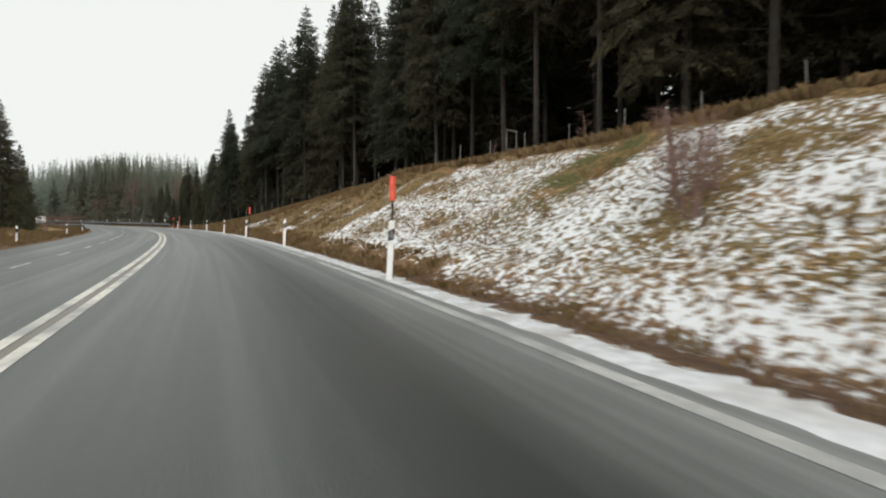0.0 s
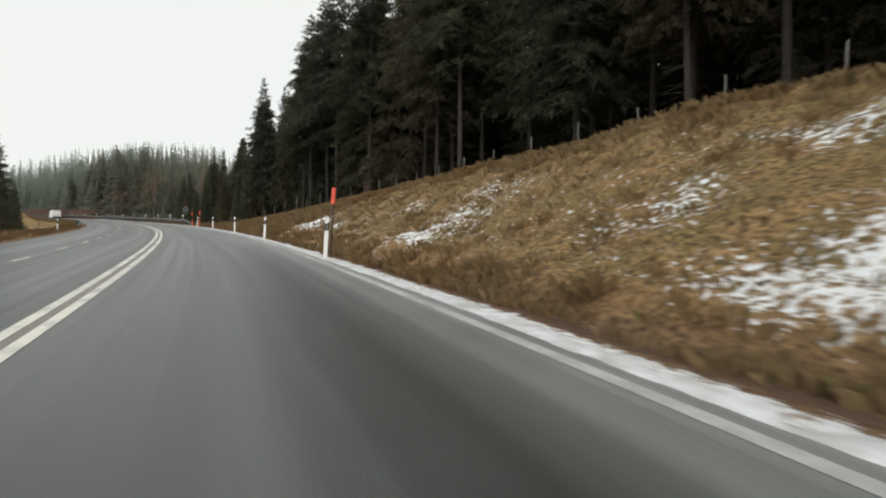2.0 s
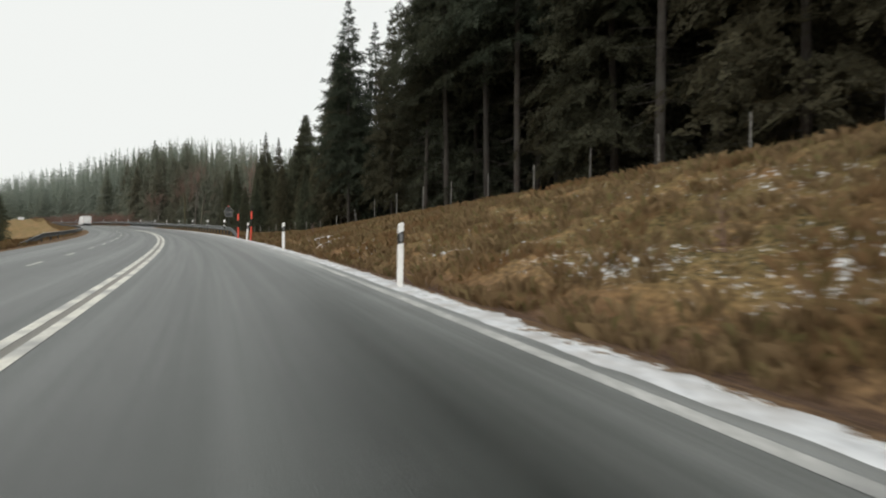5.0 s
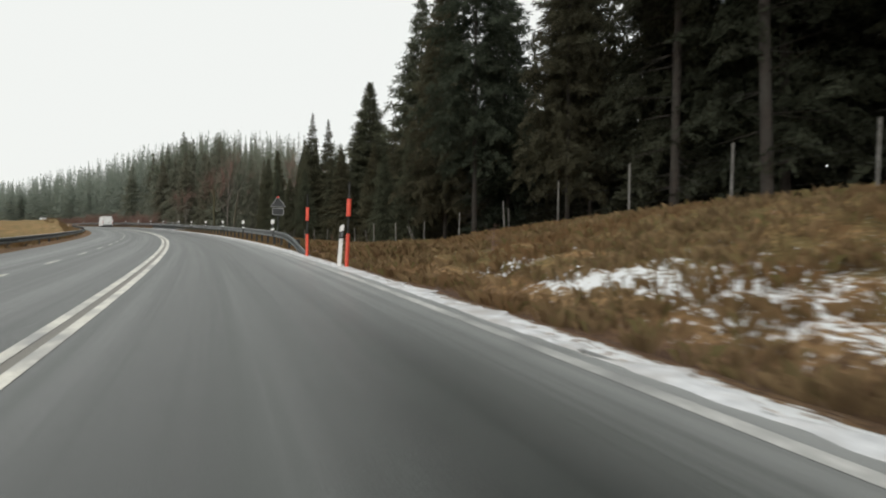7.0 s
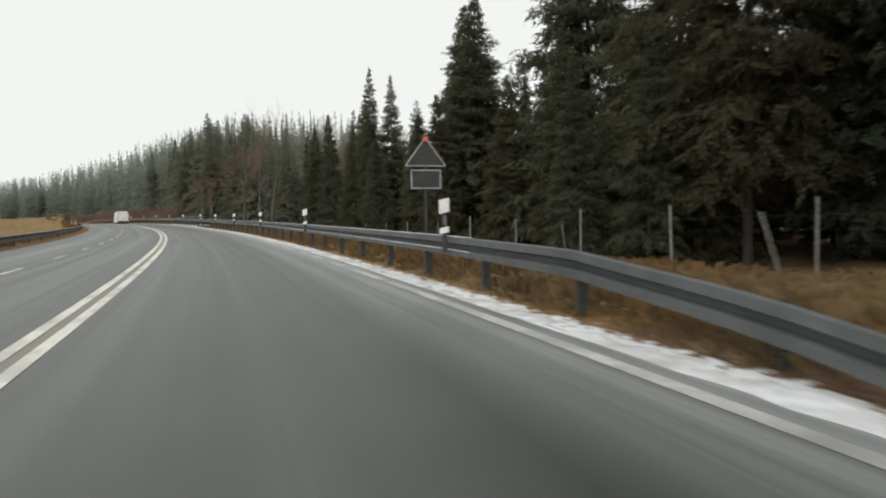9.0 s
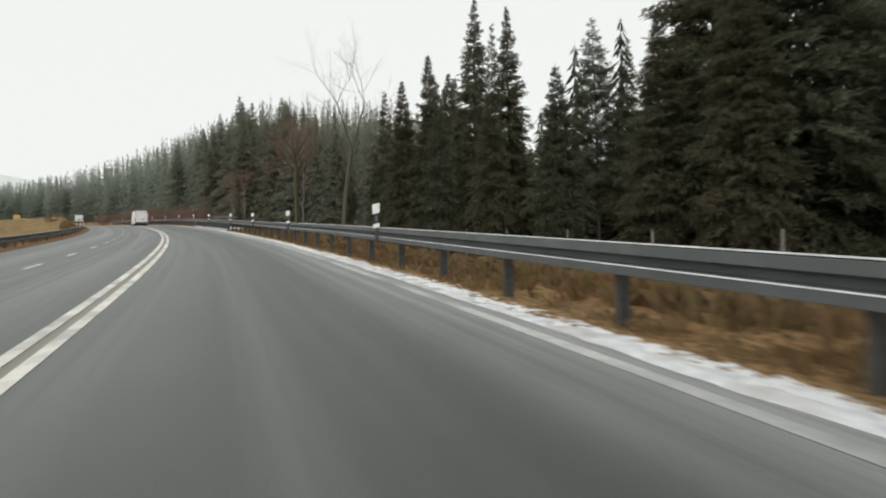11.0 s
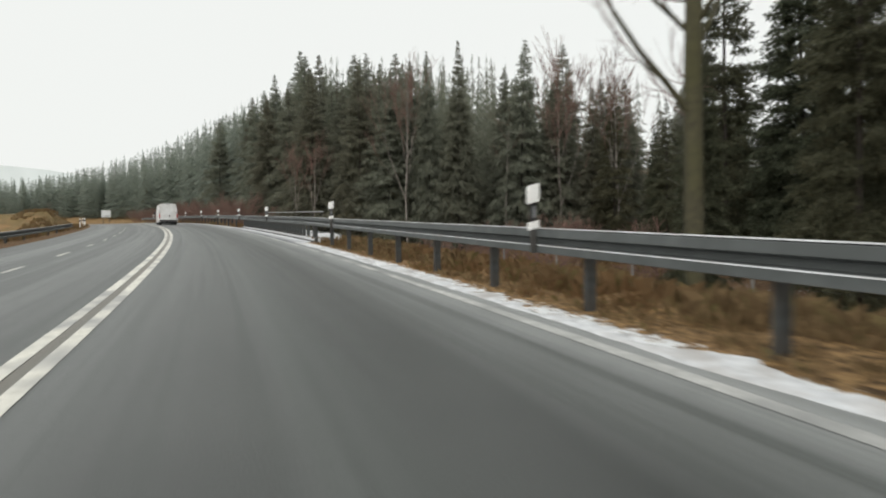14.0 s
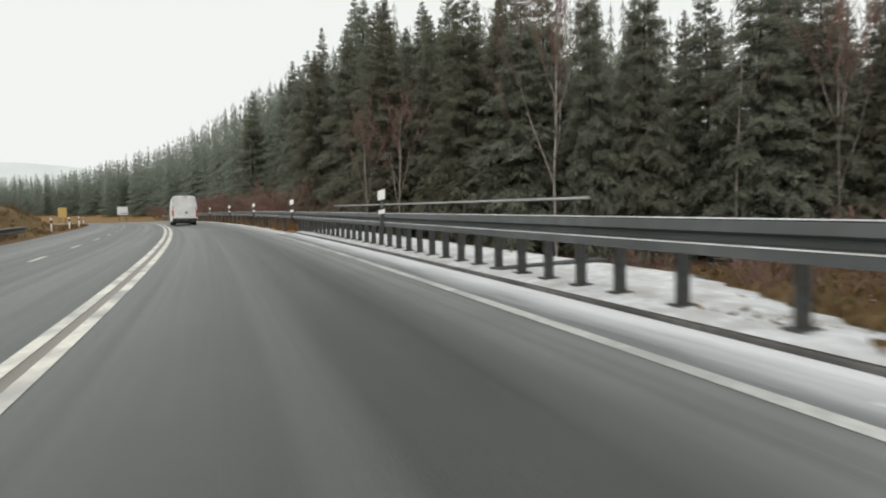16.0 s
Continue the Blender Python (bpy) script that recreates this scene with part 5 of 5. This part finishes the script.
second.matrix_basis = at(164.75, 8.0)
birch = bare_tree("birch_tree", "leafless birch with a pale forking trunk and reddish twigs", 23, 15.0, 0.088, bark_birch, 0.3, depth=4, twig_min=0.01,
                  stem=[(0, 0, -0.5), (-0.1, 0, 2.5), (-0.15, 0, 5.0), (0.05, 0, 8.0), (0.1, 0, 11.0)],
                  arms=[((-0.15, 0, 4.6), (-0.35, 0.1, 1), 5.5, 0.05), ((-0.1, 0, 5.8), (0.3, 0.1, 1), 5.0, 0.05), ((0, 0, 7.0), (-0.25, -0.3, 1), 4.2, 0.04), ((0.1, 0, 8.5), (0.3, -0.2, 1), 3.8, 0.04),
                        ((0.1, 0, 11.0), (0, 0, 1), 3.4, 0.05), ((0.05, 0, 9.5), (-0.3, 0.3, 1), 3.2, 0.035), ((0.1, 0, 10.4), (0.25, 0.25, 1), 3.0, 0.03)])
birch.matrix_basis = at(206.6, 20.0)
for s, o, h, turn in ((199.6, 32.4, 1.06, 80), (214.0, 13.4, 0.6, 300), (198.0, 30.5, 0.8, 190), (219.0, 12.8, 0.55, 120), (199.0, 36.5, 1.0, 250), (194.0, 33.0, 0.8, 150)):
    ob = copy_thing(birch, at(s, o, turn=turn))
    ob.scale = (h, h, h)
pale = bare_tree("birch_tree", "slim leafless birch with a white trunk", 26, 12.0, 0.075, bark_birch, 0.35, 0.3, (-0.03, 0.0), 4, 0.6, "birches", 8)
pale.matrix_basis = at(200.6, 26.9)
bush = bare_tree("bare_bush", "small brown leafless bush", 24, 1.9, 0.03, twig_mat, 0.7, 0.9, (0.1, 0), 3, 0.1, "bushes on the slope", 18)
bush.matrix_basis = at(7.0, 8.9)
r3 = random.Random(9)
for s, o, h in ((7.9, 9.6, 0.95), (8.6, 10.2, 0.85), (7.4, 9.9, 0.8), (11.9, 7.6, 0.55), (12.8, 7.4, 0.5), (17.8, 15.2, 0.7), (23.0, 14.0, 0.5), (54.0, 9.4, 0.75), (55.2, 9.0, 0.7), (60.0, 12.5, 0.6), (94.5, 8.6, 0.45), (64.0, 8.5, 0.5),
                (119.0, 12.0, 0.5), (123.5, 11.5, 0.6), (40.0, -10.0, 0.7), (62.0, -9.5, 0.8), (70.0, -10.0, 1.0), (86.0, -9.6, 0.9), (250, 9.0, 1.6), (256, 9.5, 1.7), (263, 9.2, 1.5), (246, 10.5, 1.5), (232.0, 9.5, 1.3), (226, 10, 1.4), (272, 9.4, 1.6), (241, 12, 1.8), (282, 9.5, 1.6), (292, 9.6, 1.6), (302, 10, 1.6), (240, -10.5, 0.9), (231, -10.0, 0.7)):
    ob = copy_thing(bush, at(s, o, turn=r3.uniform(0, 360)))
    ob.scale = (h * 1.1, h * 1.1, h)
shrub_arms = [((0.12 * math.cos(2.4 * k), 0.12 * math.sin(2.4 * k), 0.0), (math.cos(2.4 * k) * 0.6, math.sin(2.4 * k) * 0.6, 0.9), 1.0 + 0.05 * (k % 5), 0.016) for k in range(11)]
shrub = bare_tree("reddish_shrub", "dense reddish-brown leafless shrub on the bank", 27, 2.4, 0.02, twig_mat, 0.6, depth=4, group="shrubs on the bank", stem=[(0, 0, -0.2), (0, 0, 0.3)], arms=shrub_arms, twig_min=0.009)
shrub.matrix_basis = at(236.0, 11.0)
for s, o, h in ((180, 15.5, 0.9), (183, 18.0, 1.1), (186, 16.0, 0.9), (189, 19.5, 1.2), (185, 22.0, 1.3), (192, 17.5, 1.0), (195, 21.0, 1.2), (190, 24.5, 1.4), (197, 24.0, 1.3), (178, 20.5, 1.2), (182, 25.0, 1.4), (199, 19.0, 1.0), (175, 17.0, 1.0), (194, 27.0, 1.5)):
    copy_thing(shrub, at(s, o, turn=37.0 * s)).scale = (h * 1.15, h * 1.15, h)
for s, o, h in ((7.0, 8.9, 0.85), (7.9, 9.8, 0.6)):
    copy_thing(shrub, at(s, o, turn=50.0 * s)).scale = (h * 0.55, h * 0.55, h)
for k in range(44):
    s = 226 + 2.2 * k + r3.uniform(-1.2, 1.2)
    h = r3.uniform(1.2, 2.0) * (1.0 if s < 290 else 0.8)
    ob = copy_thing(shrub, at(s, r3.uniform(8.8, 13.2), turn=r3.uniform(0, 360)))
    ob.scale = (h * 1.1, h * 1.1, h)


# ---- dead grass ----
def tufts(name, label, seed, areas):
    """Clumps of thin bent blades, thicker where the rows say so: s0, s1, off0, off1, clumps a square metre, height."""
    r = np.random.RandomState(seed)
    vs, count = [], 0
    for s0, s1, o0, o1, dens, tall_ in areas:
        n = int(abs((s1 - s0) * (o1 - o0)) * dens)
        s, o = r.uniform(s0, s1, n), r.uniform(o0, o1, n)
        p = spot(s, o, land(s, o) - 0.03)
        keep = lumps(p, 3.1, 2) + r.uniform(-0.9, 0.9, n) > -0.25
        p = p[keep]
        for _ in range(11):
            a = r.uniform(0, 2 * np.pi, len(p))
            h = tall_ * r.uniform(0.45, 1.15, len(p))
            lean_ = r.uniform(0.08, 0.75, len(p)) * h
            d = np.stack([np.cos(a), np.sin(a), 0 * a], 1)
            w = np.stack([-np.sin(a), np.cos(a), 0 * a], 1) * r.uniform(0.0035, 0.009, len(p))[:, None]
            root = p + d * r.uniform(0, 0.16, len(p))[:, None]
            mid = root + d * lean_[:, None] * 0.35 + np.stack([0 * h, 0 * h, h * 0.7], 1)
            tip = root + d * lean_[:, None] + np.stack([0 * h, 0 * h, h * (1 - 0.35 * lean_ / h)], 1)
            vs.append(np.stack([root - w, root + w, mid + w * 0.8, tip, mid - w * 0.8], 1))
    v = np.concatenate(vs)
    k = np.arange(len(v))[:, None] * 5
    f = [tuple(q) for q in (k + np.array([[0, 1, 2, 3, 4]])).tolist()]
    me = mesh_of(name, v.reshape(-1, 3), f, grass_mat, smooth_faces=False)
    return tagged(new(name, me), label, "grass", kind="stuff")


tufts("dead_grass", "brown dead grass on the slope beside the road", 1,
      [(12, 36, 5.5, 6.9, 14, 0.26), (-4, 12, 5.4, 6.4, 9, 0.2), (-4, 30, 6.9, 13.0, 5.0, 0.16), (-4, 60, 14.0, 18.0, 12, 0.45), (30, 62, 5.4, 7.2, 13, 0.28), (30, 62, 7.2, 12.5, 7, 0.22), (30, 62, 12.5, 15.0, 11, 0.32), (60, 112, 5.5, 14.5, 11, 0.34), (60, 112, 14.5, 17.6, 8, 0.42),
       (103, 181, 5.25, 6.0, 26, 0.15), (98, 181, 6.0, 6.6, 16, 0.3), (98, 181, 6.6, 9.0, 17, 0.48), (112, 200, 9.0, 13.0, 7, 0.5), (180.6, 182.6, 5.4, 5.9, 16, 0.25), (181.0, 184.4, 5.7, 6.9, 20, 0.26), (172, 206, 12.5, 20, 7, 0.6), (178, 200, 20, 29, 5, 0.7), (181.5, 185.6, 6.6, 8.0, 16, 0.36), (178, 187, 7.9, 12, 14, 0.6), (187, 260, 8.2, 11.5, 6, 0.5), (208, 262, 5.4, 8, 9, 0.4)])
tufts("verge_grass", "dry brown grass on the far verge", 2, [(20, 100, -9.5, -6.9, 7, 0.3), (100, 216, -9.5, -7.4, 6, 0.4), (216, 262, -11.5, -6.9, 3, 0.3), (30, 100, -16, -9.5, 1.5, 0.4)])


# ---- a far ridge, its mist painted in as pale colour and glow ----
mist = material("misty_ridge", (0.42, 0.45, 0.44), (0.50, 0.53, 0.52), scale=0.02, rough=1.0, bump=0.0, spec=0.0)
# the ridge gives off no light; emission imitates bright haze before it
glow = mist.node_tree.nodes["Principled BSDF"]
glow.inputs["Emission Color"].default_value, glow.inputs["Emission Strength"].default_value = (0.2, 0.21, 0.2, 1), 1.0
ang = np.radians(np.linspace(10, 75, 60))
top_ = np.interp(np.degrees(ang), [10, 24, 28, 30, 33, 40, 55, 75], [35, 85, 115, 125, 131, 131, 112, 85]) + 2.0 * np.sin(ang * 17 + 1)
rim_ = np.stack([-1500 * np.sin(ang), 1500 * np.cos(ang), top_ + 20], 1)
foot_ = np.stack([-1400 * np.sin(ang), 1400 * np.cos(ang), 0 * ang - 60], 1)
back_ = np.stack([-1900 * np.sin(ang), 1900 * np.cos(ang), 0 * ang - 60], 1)
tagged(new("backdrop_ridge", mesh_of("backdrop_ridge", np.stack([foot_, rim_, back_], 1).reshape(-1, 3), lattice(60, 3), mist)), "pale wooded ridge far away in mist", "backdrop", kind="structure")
